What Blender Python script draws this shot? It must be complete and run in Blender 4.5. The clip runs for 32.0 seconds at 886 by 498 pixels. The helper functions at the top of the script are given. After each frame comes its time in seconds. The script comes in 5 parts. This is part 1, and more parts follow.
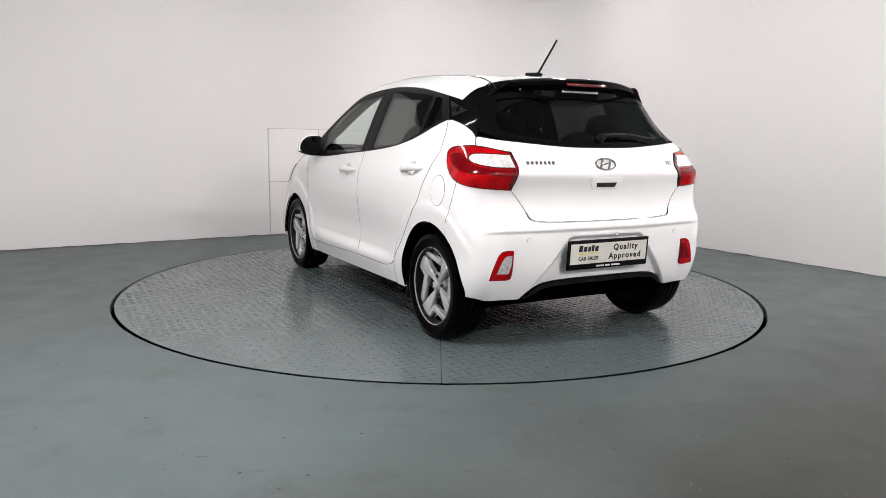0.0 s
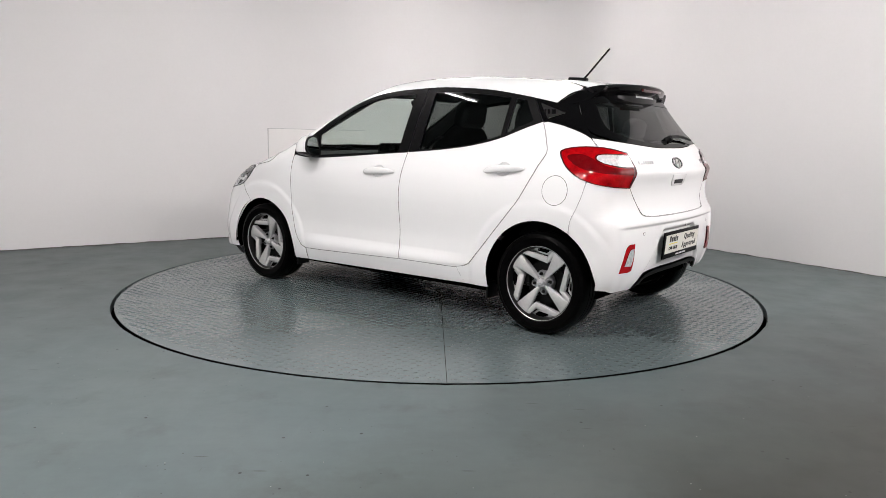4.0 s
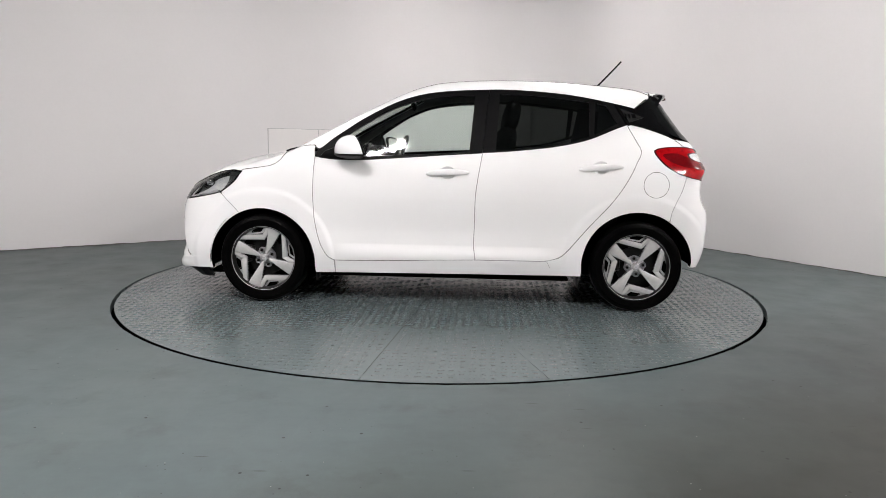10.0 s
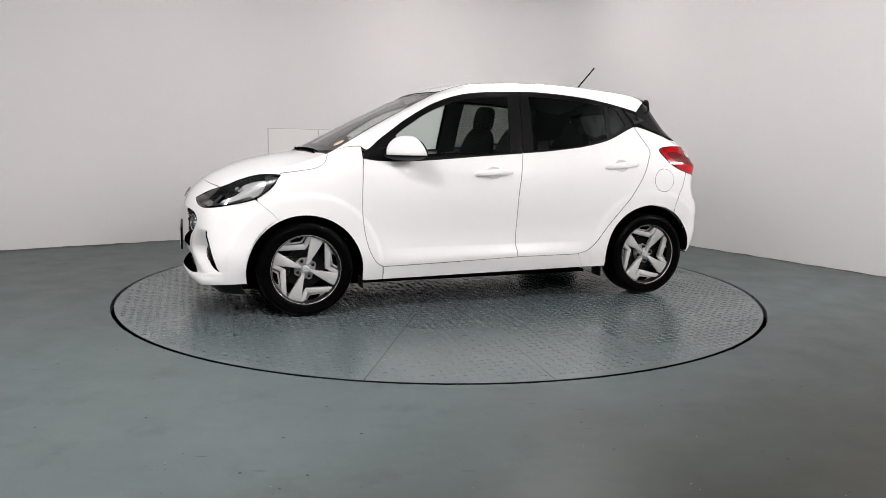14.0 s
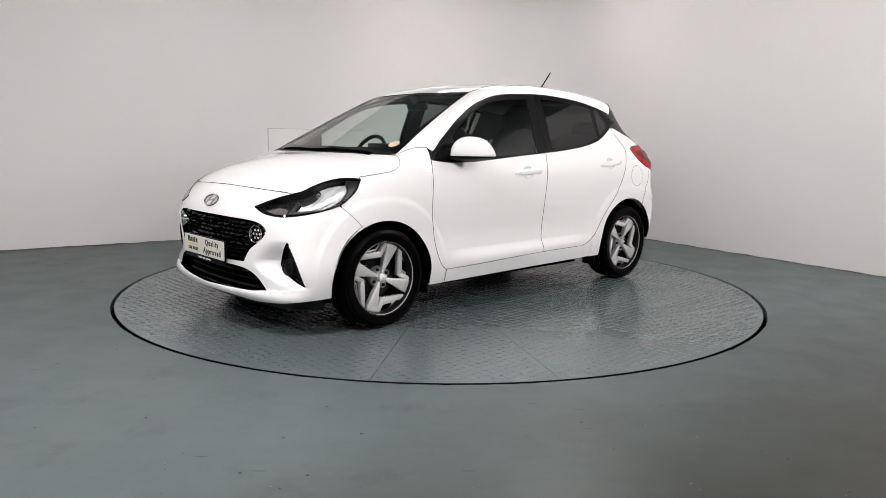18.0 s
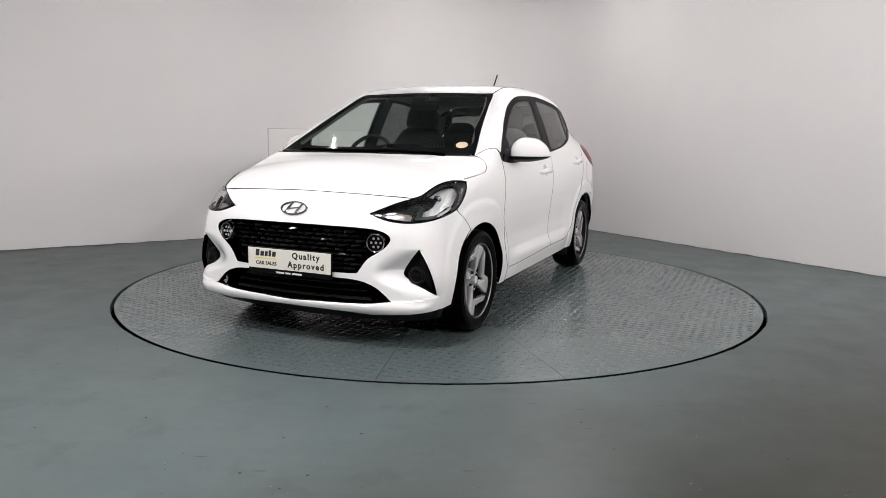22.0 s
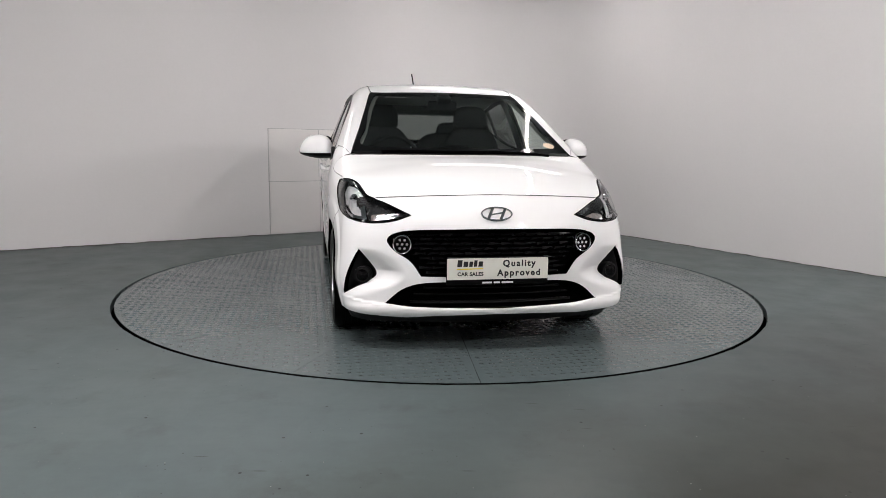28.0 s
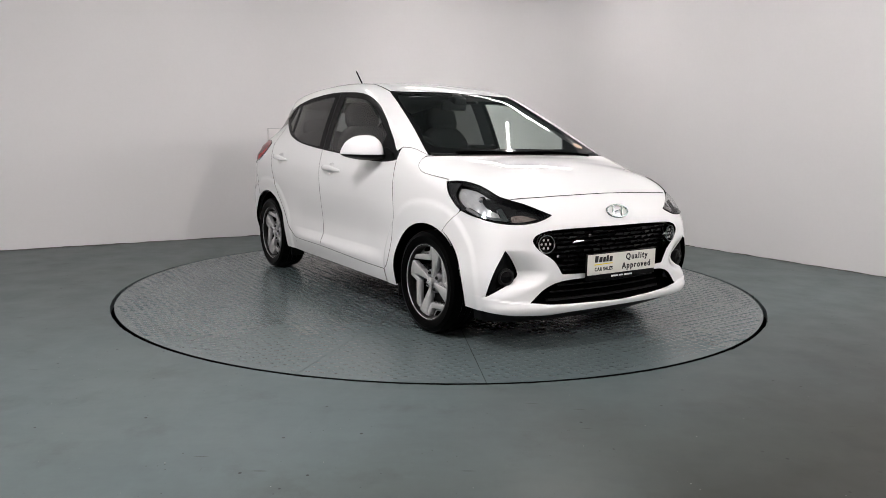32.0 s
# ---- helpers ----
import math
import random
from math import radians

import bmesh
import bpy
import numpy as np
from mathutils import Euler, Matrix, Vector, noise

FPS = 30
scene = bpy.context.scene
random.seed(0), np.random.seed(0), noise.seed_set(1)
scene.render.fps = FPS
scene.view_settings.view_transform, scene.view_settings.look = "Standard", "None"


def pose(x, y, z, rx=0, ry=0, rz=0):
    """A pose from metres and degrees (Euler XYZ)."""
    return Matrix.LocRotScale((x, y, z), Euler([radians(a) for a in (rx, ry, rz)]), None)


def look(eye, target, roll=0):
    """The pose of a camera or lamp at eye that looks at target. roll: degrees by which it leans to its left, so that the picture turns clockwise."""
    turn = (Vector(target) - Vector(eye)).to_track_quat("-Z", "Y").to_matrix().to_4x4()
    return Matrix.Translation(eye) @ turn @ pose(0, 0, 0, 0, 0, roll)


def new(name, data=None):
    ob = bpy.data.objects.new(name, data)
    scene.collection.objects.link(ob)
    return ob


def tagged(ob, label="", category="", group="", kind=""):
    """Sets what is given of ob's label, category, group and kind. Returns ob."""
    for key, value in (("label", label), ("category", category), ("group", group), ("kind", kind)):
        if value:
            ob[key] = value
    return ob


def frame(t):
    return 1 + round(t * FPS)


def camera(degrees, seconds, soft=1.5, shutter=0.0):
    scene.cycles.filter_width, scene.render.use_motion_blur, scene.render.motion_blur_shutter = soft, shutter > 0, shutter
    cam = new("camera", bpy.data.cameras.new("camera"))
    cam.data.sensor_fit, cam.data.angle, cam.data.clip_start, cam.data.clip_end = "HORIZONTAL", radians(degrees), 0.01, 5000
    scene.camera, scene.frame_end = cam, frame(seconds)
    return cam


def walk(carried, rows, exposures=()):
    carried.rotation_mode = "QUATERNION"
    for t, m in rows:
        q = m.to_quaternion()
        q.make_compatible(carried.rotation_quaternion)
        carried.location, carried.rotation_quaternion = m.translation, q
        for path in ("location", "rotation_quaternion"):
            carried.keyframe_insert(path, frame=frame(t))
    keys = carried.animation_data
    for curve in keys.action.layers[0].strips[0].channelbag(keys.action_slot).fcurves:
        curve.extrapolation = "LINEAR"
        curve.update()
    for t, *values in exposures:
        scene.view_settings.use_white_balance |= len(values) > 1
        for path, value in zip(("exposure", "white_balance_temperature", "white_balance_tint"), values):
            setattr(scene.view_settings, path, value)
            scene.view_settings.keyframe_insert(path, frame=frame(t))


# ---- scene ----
EYE, AIM = (0.0, -5.351, 1.084), (0.0193, -0.4088, 0.3278)
cam = camera(63.32, 32.0, soft=0.4)
walk(cam, [(0, look(EYE, AIM, 0.83)), (32, look(EYE, AIM, 0.83))],
     exposures=[(0, -0.10), (3, -0.13), (6, -0.20), (9, -0.24), (13, -0.31), (19, -0.33), (23, -0.42), (28, -0.56), (32, -0.41)])

# ---- world and exposure: a closed room, lit by its ceiling lamps and added unseen panels ----
world = bpy.data.worlds.new("world")
scene.world = world
world.use_nodes = True
world.node_tree.nodes["Background"].inputs["Color"].default_value = (0.6, 0.65, 0.7, 1)
world.node_tree.nodes["Background"].inputs["Strength"].default_value = 0.0
TUBE_POWER, UNSEEN_PANEL_POWER = 148.0, 370.0


# ---- materials ----
def shader(name):
    m = bpy.data.materials.new(name)
    m.use_nodes = True
    nt = m.node_tree
    return m, nt, nt.nodes["Principled BSDF"]


def link(nt, a, out, b, inp):
    nt.links.new(a.outputs[out], b.inputs[inp])


def surface(name, base, rough, metal=0.0, coat=0.0, vary=0.0, scale=6.0, fine=60.0, bump=0.0, tint=None, spec=0.5, rough_vary=0.0):
    """A plain painted, moulded or cast surface with grain at two scales."""
    m, nt, b = shader(name)
    b.inputs["Roughness"].default_value, b.inputs["Metallic"].default_value = rough, metal
    b.inputs["Coat Weight"].default_value, b.inputs["Coat Roughness"].default_value = coat, 0.015
    b.inputs["Specular IOR Level"].default_value = spec
    b.inputs["Base Color"].default_value = (*base, 1)
    if vary or bump or rough_vary:
        tc = nt.nodes.new("ShaderNodeTexCoord")
        big, small = nt.nodes.new("ShaderNodeTexNoise"), nt.nodes.new("ShaderNodeTexNoise")
        for n, s, d in ((big, scale, 4), (small, fine, 6)):
            n.inputs["Scale"].default_value, n.inputs["Detail"].default_value = s, d
            link(nt, tc, "Object", n, "Vector")
        add = nt.nodes.new("ShaderNodeMath")
        add.operation = "MULTIPLY_ADD"
        add.inputs[1].default_value = 0.4
        link(nt, small, "Fac", add, 0)
        link(nt, big, "Fac", add, 2)
        if vary:
            ramp = nt.nodes.new("ShaderNodeMapRange")
            ramp.inputs["From Min"].default_value, ramp.inputs["From Max"].default_value = 0.45, 0.95
            link(nt, add, 0, ramp, "Value")
            mix = nt.nodes.new("ShaderNodeMix")
            mix.data_type = "RGBA"
            dark = tint or tuple(c * (1 - vary) for c in base)
            mix.inputs["A"].default_value, mix.inputs["B"].default_value = (*dark, 1), (*(min(1, c * (1 + vary * 0.5)) for c in base), 1)
            link(nt, ramp, 0, mix, "Factor")
            link(nt, mix, "Result", b, "Base Color")
        if rough_vary:
            rr = nt.nodes.new("ShaderNodeMapRange")
            rr.inputs["From Min"].default_value, rr.inputs["From Max"].default_value = 0.45, 0.95
            rr.inputs["To Min"].default_value, rr.inputs["To Max"].default_value = rough - rough_vary, rough + rough_vary
            link(nt, add, 0, rr, "Value")
            link(nt, rr, 0, b, "Roughness")
        if bump:
            bp = nt.nodes.new("ShaderNodeBump")
            bp.inputs["Strength"].default_value, bp.inputs["Distance"].default_value = bump, 0.004
            link(nt, add, 0, bp, "Height")
            link(nt, bp, "Normal", b, "Normal")
    return m


def pane_glass(name, tint, gloss=0.03):
    """A thin pane: tinted see-through with the gloss of its face."""
    m, nt, b = shader(name)
    nt.nodes.remove(b)
    clear, shine, mix, fres, steep = (nt.nodes.new("ShaderNode" + k) for k in ("BsdfTransparent", "BsdfGlossy", "MixShader", "LayerWeight", "Math"))
    clear.inputs["Color"].default_value = (*tint, 1)
    shine.inputs["Roughness"].default_value = gloss
    fres.inputs["Blend"].default_value = 0.5
    steep.operation = "POWER"
    steep.inputs[1].default_value = 4.5
    floor_ = nt.nodes.new("ShaderNodeMath")
    floor_.operation = "MULTIPLY_ADD"
    floor_.inputs[1].default_value, floor_.inputs[2].default_value = 0.9, 0.045
    link(nt, fres, "Facing", steep, 0)
    link(nt, steep, 0, floor_, 0)
    link(nt, floor_, 0, mix, 0)
    link(nt, clear, 0, mix, 1)
    link(nt, shine, 0, mix, 2)
    link(nt, mix, 0, nt.nodes["Material Output"], "Surface")
    return m


def glow(name, colour, strength):
    m, nt, b = shader(name)
    b.inputs["Base Color"].default_value = (0.8, 0.8, 0.8, 1)
    b.inputs["Emission Color"].default_value = (*colour, 1)
    b.inputs["Emission Strength"].default_value = strength
    return m


def floor_paint(name, base, warm, rough, soil_dim=None, wear=1.0):
    """Grey-green floor paint: cloudy wear, drag marks, dark specks and chips."""
    m, nt, b = shader(name)
    geo = nt.nodes.new("ShaderNodeTexCoord")

    def noise_at(scale, detail, stretch=None, rough_=0.55):
        n = nt.nodes.new("ShaderNodeTexNoise")
        n.inputs["Scale"].default_value, n.inputs["Detail"].default_value, n.inputs["Roughness"].default_value = scale, detail, rough_
        if stretch:
            mp = nt.nodes.new("ShaderNodeMapping")
            mp.inputs["Scale"].default_value, mp.inputs["Rotation"].default_value = stretch, (0, 0, 0.6)
            link(nt, geo, "Object", mp, "Vector")
            link(nt, mp, 0, n, "Vector")
        else:
            link(nt, geo, "Object", n, "Vector")
        return n

    def ranged(src, lo, hi, a=0.0, z=1.0):
        r = nt.nodes.new("ShaderNodeMapRange")
        for k, v in (("From Min", lo), ("From Max", hi), ("To Min", a), ("To Max", z)):
            r.inputs[k].default_value = v
        link(nt, src, 0, r, "Value")
        return r

    def mixed(fac, a, c):
        x = nt.nodes.new("ShaderNodeMix")
        x.data_type = "RGBA"
        link(nt, fac, 0, x, "Factor")
        for k, v in (("A", a), ("B", c)):
            if isinstance(v, tuple):
                x.inputs[k].default_value = (*v, 1)
            else:
                nt.links.new(v, x.inputs[k])
        return x.outputs["Result"]

    cloud = ranged(noise_at(0.9, 5), 0.38, 0.66)
    col = mixed(cloud, base, warm)
    drag = ranged(noise_at(3.0, 8, (1.0, 7.0, 1.0), 0.7), 0.50, 0.80, 0.0, 0.34 * wear)
    col = mixed(drag, col, tuple(c * 0.72 for c in base))
    pale = ranged(noise_at(2.3, 9, (5.0, 1.0, 1.0), 0.75), 0.54, 0.82, 0.0, 0.30 * wear)
    col = mixed(pale, col, tuple(min(1, c * 1.5) for c in base))
    mottle = ranged(noise_at(13.0, 9, None, 0.7), 0.36, 0.70, 0.0, 0.30 * wear)
    col = mixed(mottle, col, tuple(c * 1.32 for c in base))
    blot = ranged(noise_at(2.6, 7, None, 0.65), 0.56, 0.72, 0.0, 0.35 * wear)
    col = mixed(blot, col, tuple(c * 0.66 for c in (soil_dim or base)))
    if soil_dim:
        # brown soil with a ragged edge; the near right's dimmer light is painted in
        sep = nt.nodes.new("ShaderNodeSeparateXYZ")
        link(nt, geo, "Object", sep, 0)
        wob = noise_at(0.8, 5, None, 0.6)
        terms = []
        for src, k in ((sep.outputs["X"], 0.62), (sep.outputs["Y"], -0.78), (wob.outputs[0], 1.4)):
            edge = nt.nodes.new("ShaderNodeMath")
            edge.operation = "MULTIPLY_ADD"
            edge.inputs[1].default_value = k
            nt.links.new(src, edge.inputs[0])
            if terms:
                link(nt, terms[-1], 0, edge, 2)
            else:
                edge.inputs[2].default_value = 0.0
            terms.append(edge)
        col = mixed(ranged(terms[-1], 2.6, 4.0, 0.0, 0.88), col, soil_dim)
    speck = nt.nodes.new("ShaderNodeTexVoronoi")
    speck.inputs["Scale"].default_value = 9.0
    link(nt, geo, "Object", speck, "Vector")
    dots = ranged(speck, 0.045, 0.065, 1.0, 0.0)
    patch = ranged(noise_at(1.7, 3), 0.42, 0.50)
    both = nt.nodes.new("ShaderNodeMath")
    both.operation = "MULTIPLY"
    link(nt, dots, 0, both, 0)
    link(nt, patch, 0, both, 1)
    if wear > 0.5:
        col = mixed(both, col, (0.004, 0.004, 0.004))
        for scale, near, far, amount, tone in ((23.0, 0.05, 0.08, 0.8, (0.006, 0.006, 0.006)), (17.0, 0.022, 0.034, 0.75, (0.45, 0.45, 0.42))):
            grit = nt.nodes.new("ShaderNodeTexVoronoi")
            grit.inputs["Scale"].default_value = scale
            link(nt, geo, "Object", grit, "Vector")
            some = ranged(noise_at(3.1, 4), 0.50, 0.56)
            few = nt.nodes.new("ShaderNodeMath")
            few.operation = "MULTIPLY"
            link(nt, ranged(grit, near, far, amount, 0.0), 0, few, 0)
            link(nt, some, 0, few, 1)
            col = mixed(few, col, tone)
    if wear > 0.5:
        # short dark scuffs and a few long faint scratches
        for stretch, scale, near, far, amount in (((1.0, 6.0, 1.0), 1.9, 0.035, 0.06, 0.55), ((7.0, 1.0, 1.0), 0.9, 0.018, 0.03, 0.35)):
            mp = nt.nodes.new("ShaderNodeMapping")
            mp.inputs["Scale"].default_value, mp.inputs["Rotation"].default_value = stretch, (0, 0, 0.35)
            link(nt, geo, "Object", mp, "Vector")
            scuff = nt.nodes.new("ShaderNodeTexVoronoi")
            scuff.inputs["Scale"].default_value = scale
            link(nt, mp, 0, scuff, "Vector")
            col = mixed(ranged(scuff, near, far, amount, 0.0), col, (0.008, 0.008, 0.008))
    chip = nt.nodes.new("ShaderNodeTexVoronoi")
    chip.inputs["Scale"].default_value = 6.3
    link(nt, geo, "Object", chip, "Vector")
    if wear > 0.5:
        col = mixed(ranged(chip, 0.012, 0.02, 0.4, 0.0), col, (0.5, 0.5, 0.48))
    nt.links.new(col, b.inputs["Base Color"])
    if soil_dim:
        b.inputs["Specular IOR Level"].default_value = 0.22
    rr = ranged(noise_at(4.0, 6), 0.35, 0.7, rough - 0.03, rough + 0.05)
    link(nt, rr, 0, b, "Roughness")
    fine = noise_at(45.0, 4)
    wave = noise_at(5.0, 3)
    h = nt.nodes.new("ShaderNodeMath")
    h.operation = "MULTIPLY_ADD"
    h.inputs[1].default_value = 0.12
    link(nt, fine, 0, h, 0)
    link(nt, wave, 0, h, 2)
    bp = nt.nodes.new("ShaderNodeBump")
    bp.inputs["Strength"].default_value, bp.inputs["Distance"].default_value = 0.06, 0.006
    link(nt, h, 0, bp, "Height")
    link(nt, bp, "Normal", b, "Normal")
    return m


M_WALL = surface("wall_paint", (0.75, 0.735, 0.735), 0.75, vary=0.03, scale=0.8, fine=40, bump=0.12)
M_BOARD = surface("board_paint", (0.80, 0.78, 0.77), 0.6, vary=0.03, scale=2, fine=50, bump=0.1)
M_CEIL = surface("ceiling_paint", (0.22, 0.26, 0.26), 0.8, vary=0.05, scale=1, fine=30)
# the last colour is brown soil, darkened for the dim near-right floor
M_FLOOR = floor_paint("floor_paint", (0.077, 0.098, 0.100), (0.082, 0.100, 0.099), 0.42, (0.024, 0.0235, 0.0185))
M_PLATE = floor_paint("plate_paint", (0.082, 0.106, 0.110), (0.086, 0.107, 0.110), 0.22, None, 0.3)
M_SEAM = surface("panel_gap", (0.34, 0.34, 0.34), 0.8, vary=0.2, scale=8, fine=40, spec=0.2)
M_SEAM_PALE = surface("panel_gap_pale", (0.50, 0.50, 0.50), 0.7, vary=0.1, scale=8, fine=40, spec=0.2)
M_JOINT = surface("joint_dirt", (0.10, 0.09, 0.085), 0.9, vary=0.4, scale=7, fine=60, spec=0.1)
M_GAP = surface("gap_black", (0.001, 0.001, 0.001), 0.9, spec=0.0)
M_WHITE = surface("car_white", (0.83, 0.83, 0.83), 0.55, coat=1.0, vary=0.01, scale=900, fine=1500, spec=0.15)
M_BLACK = surface("gloss_black", (0.003, 0.003, 0.0033), 0.08, coat=0.0, spec=0.16)
M_SATIN = surface("satin_black", (0.003, 0.003, 0.0033), 0.42, vary=0.2, scale=30, fine=300, bump=0.03, spec=0.08)
M_PLAST = surface("black_plastic", (0.005, 0.005, 0.0055), 0.5, vary=0.2, scale=20, fine=250, bump=0.08, spec=0.14)
M_RUBBER = surface("tyre_rubber", (0.0015, 0.0015, 0.0015), 0.30, vary=0.25, scale=14, fine=180, bump=0.03, spec=0.03)
M_ALLOY = surface("alloy_silver", (0.76, 0.76, 0.77), 0.24, metal=0.70, vary=0.06, scale=40, fine=300)
M_MACHINED = surface("machined_alloy", (0.76, 0.755, 0.75), 0.27, metal=0.62, vary=0.08, scale=60, fine=500)
M_ALLOY_DARK = surface("alloy_grey", (0.32, 0.32, 0.33), 0.38, metal=0.5, vary=0.08, scale=30, fine=200)
# barrel and caliper near black, with the shade inside the wheel put in
M_BARREL_SHADED = surface("wheel_barrel_shaded", (0.010, 0.010, 0.010), 0.35, metal=0.4, vary=0.15, scale=30, fine=200, spec=0.12)
M_STEEL = surface("brake_steel", (0.009, 0.009, 0.009), 0.35, metal=0.2, vary=0.15, scale=50, fine=300, spec=0.12)
M_CHROME = surface("chrome", (0.68, 0.68, 0.69), 0.08, metal=1.0)
M_CABIN = surface("cabin_plastic", (0.022, 0.0225, 0.024), 0.6, vary=0.15, scale=15, fine=200, bump=0.05, spec=0.3)
M_LINER = surface("headliner", (0.13, 0.13, 0.125), 0.9, vary=0.06, scale=20, fine=200)
M_CLOTH = surface("seat_cloth", (0.014, 0.014, 0.015), 0.9, vary=0.25, scale=30, fine=400, bump=0.15, spec=0.1)
M_SCREEN = pane_glass("screen_glass", (0.84, 0.90, 0.87))
M_DARKGLASS = pane_glass("privacy_glass", (0.155, 0.165, 0.16))
M_REARGLASS = pane_glass("rear_glass", (0.21, 0.225, 0.22))
M_LENS = pane_glass("clear_lens", (0.93, 0.94, 0.95))
M_RED = surface("red_lens", (0.40, 0.001, 0.004), 0.12, coat=0.4, vary=0.55, scale=14, fine=120, spec=0.2)
M_DEEPRED = surface("deep_red_lens", (0.15, 0.001, 0.003), 0.10, coat=0.15, vary=0.3, scale=20, fine=150, spec=0.3)
M_DARKRED = surface("dark_red_lens", (0.10, 0.006, 0.008), 0.10, coat=1.0)
M_FOGLENS = surface("fog_lens_grey", (0.50, 0.50, 0.50), 0.12, coat=0.5, vary=0.4, scale=60, fine=150)
M_LAMPBED = surface("lamp_bed_grey", (0.035, 0.035, 0.036), 0.25, metal=0.5, vary=0.3, scale=25, fine=120)
M_LAMPGREY = surface("lamp_housing_grey", (0.014, 0.014, 0.0145), 0.3, coat=0.3, vary=0.2, scale=20, fine=100)
M_CLEARLENS = surface("frosted_lens", (0.66, 0.66, 0.66), 0.12, coat=1.0, vary=0.3, scale=40, fine=150)
M_SILVER = surface("lamp_silver", (0.85, 0.85, 0.85), 0.12, metal=0.5, vary=0.15, scale=25, fine=160)
M_AMBER = surface("amber_lens", (0.20, 0.165, 0.15), 0.2, coat=1.0, vary=0.6, scale=40, fine=140)
M_PLATEWHITE = surface("plate_white", (0.70, 0.69, 0.63), 0.4, vary=0.02, scale=20, fine=100)
M_INK = surface("ink_black", (0.01, 0.01, 0.01), 0.5)
M_YELLOW = surface("ink_yellow", (0.75, 0.60, 0.02), 0.5)
M_PALEINK = surface("ink_white", (0.75, 0.75, 0.75), 0.5)
M_MIRROR = surface("mirror_silver", (0.85, 0.86, 0.86), 0.02, metal=1.0)
LAMP_WHITE = (1.0, 0.943, 0.937)
M_TUBE = glow("lamp_tube", LAMP_WHITE, TUBE_POWER)
M_TUBE_WEAK = glow("lamp_tube_weak", LAMP_WHITE, TUBE_POWER * 0.55)
M_UNSEEN_PANEL = glow("lamp_panel", LAMP_WHITE, UNSEEN_PANEL_POWER * 1.35)
M_UNSEEN_PANEL_WEAK = glow("unseen_panel_glow_weak", LAMP_WHITE, UNSEEN_PANEL_POWER * 0.7)
M_FLOOD = glow("flood_face", LAMP_WHITE, 1480.0)
M_FLOOD_WEAK = glow("flood_face_weak", LAMP_WHITE, 1200.0)
M_PAPER = surface("sticker_paper", (0.66, 0.52, 0.38), 0.6, vary=0.15, scale=60, fine=300)


# ---- mesh helpers ----
def mesh_of(name, verts, faces, material, smooth=False, normals=None):
    me = bpy.data.meshes.new(name)
    me.from_pydata([tuple(v) for v in verts], [], faces)
    me.materials.append(material)
    if smooth or normals is not None:
        me.polygons.foreach_set("use_smooth", [True] * len(me.polygons))
    if normals is not None:
        me.normals_split_custom_set_from_vertices([tuple(n) for n in normals])
    me.update()
    return me


def part(name, bm, material, parent, label="", smooth=True):
    """Links a bmesh, or a mesh, as one mesh object under a thing or a part."""
    if isinstance(bm, bmesh.types.BMesh):
        me = bpy.data.meshes.new(name)
        bmesh.ops.recalc_face_normals(bm, faces=bm.faces)
        bm.to_mesh(me)
        bm.free()
        me.materials.append(material)
        if smooth:
            me.polygons.foreach_set("use_smooth", [True] * len(me.polygons))
            me.set_sharp_from_angle(angle=radians(38))
    else:
        me = bm
    ob = new(name, me)
    if parent is not None:
        ob.parent = parent
    if label:
        tagged(ob, label=label)
    return ob


def block(sx, sy, sz, at=(0, 0, 0), bevel=0.0, segs=2, turn=None):
    bm = bmesh.new()
    bmesh.ops.create_cube(bm, size=1)
    bmesh.ops.scale(bm, vec=(sx, sy, sz), verts=bm.verts)
    if bevel:
        bmesh.ops.bevel(bm, geom=bm.edges[:], offset=bevel, segments=segs, profile=0.5, affect="EDGES")
    m = Matrix.Translation(at) @ (turn or Matrix())
    bmesh.ops.transform(bm, matrix=m, verts=bm.verts)
    return bm


def merged(*bms):
    out = bmesh.new()
    tmp = bpy.data.meshes.new("tmp")
    for bm in bms:
        bm.to_mesh(tmp)
        out.from_mesh(tmp)
        bm.free()
    bpy.data.meshes.remove(tmp)
    return out


def lathe(profile, n=64, axis="y"):
    """Turns a profile of (radius, along) round an axis."""
    bm = bmesh.new()
    rings = []
    for r, h in profile:
        ring = []
        for i in range(n):
            a = 2 * math.pi * i / n
            c, s = r * math.cos(a), r * math.sin(a)
            ring.append(bm.verts.new({"y": (c, h, s), "z": (c, s, h), "x": (h, c, s)}[axis]))
        rings.append(ring)
    for a, b in zip(rings, rings[1:]):
        for i in range(n):
            bm.faces.new((a[i], a[(i + 1) % n], b[(i + 1) % n], b[i]))
    for ring, r in ((rings[0], profile[0][0]), (rings[-1], profile[-1][0])):
        if 1e-6 < r < 0.02:
            bm.faces.new(ring)
    return bm


def tube(path, r, n=10, taper=None):
    """A round bar along a path of points."""
    bm = bmesh.new()
    pts = [Vector(p) for p in path]
    rings = []
    for i, p in enumerate(pts):
        d = (pts[min(i + 1, len(pts) - 1)] - pts[max(i - 1, 0)]).normalized()
        u = d.orthogonal().normalized() if not rings else (u - d * u.dot(d)).normalized()
        w = d.cross(u)
        rad = r if taper is None else r + (taper - r) * i / (len(pts) - 1)
        rings.append([bm.verts.new(p + rad * (math.cos(2 * math.pi * k / n) * u + math.sin(2 * math.pi * k / n) * w)) for k in range(n)])
    for a, b in zip(rings, rings[1:]):
        for k in range(n):
            bm.faces.new((a[k], a[(k + 1) % n], b[(k + 1) % n], b[k]))
    bm.faces.new(rings[0])
    bm.faces.new(rings[-1])
    return bm


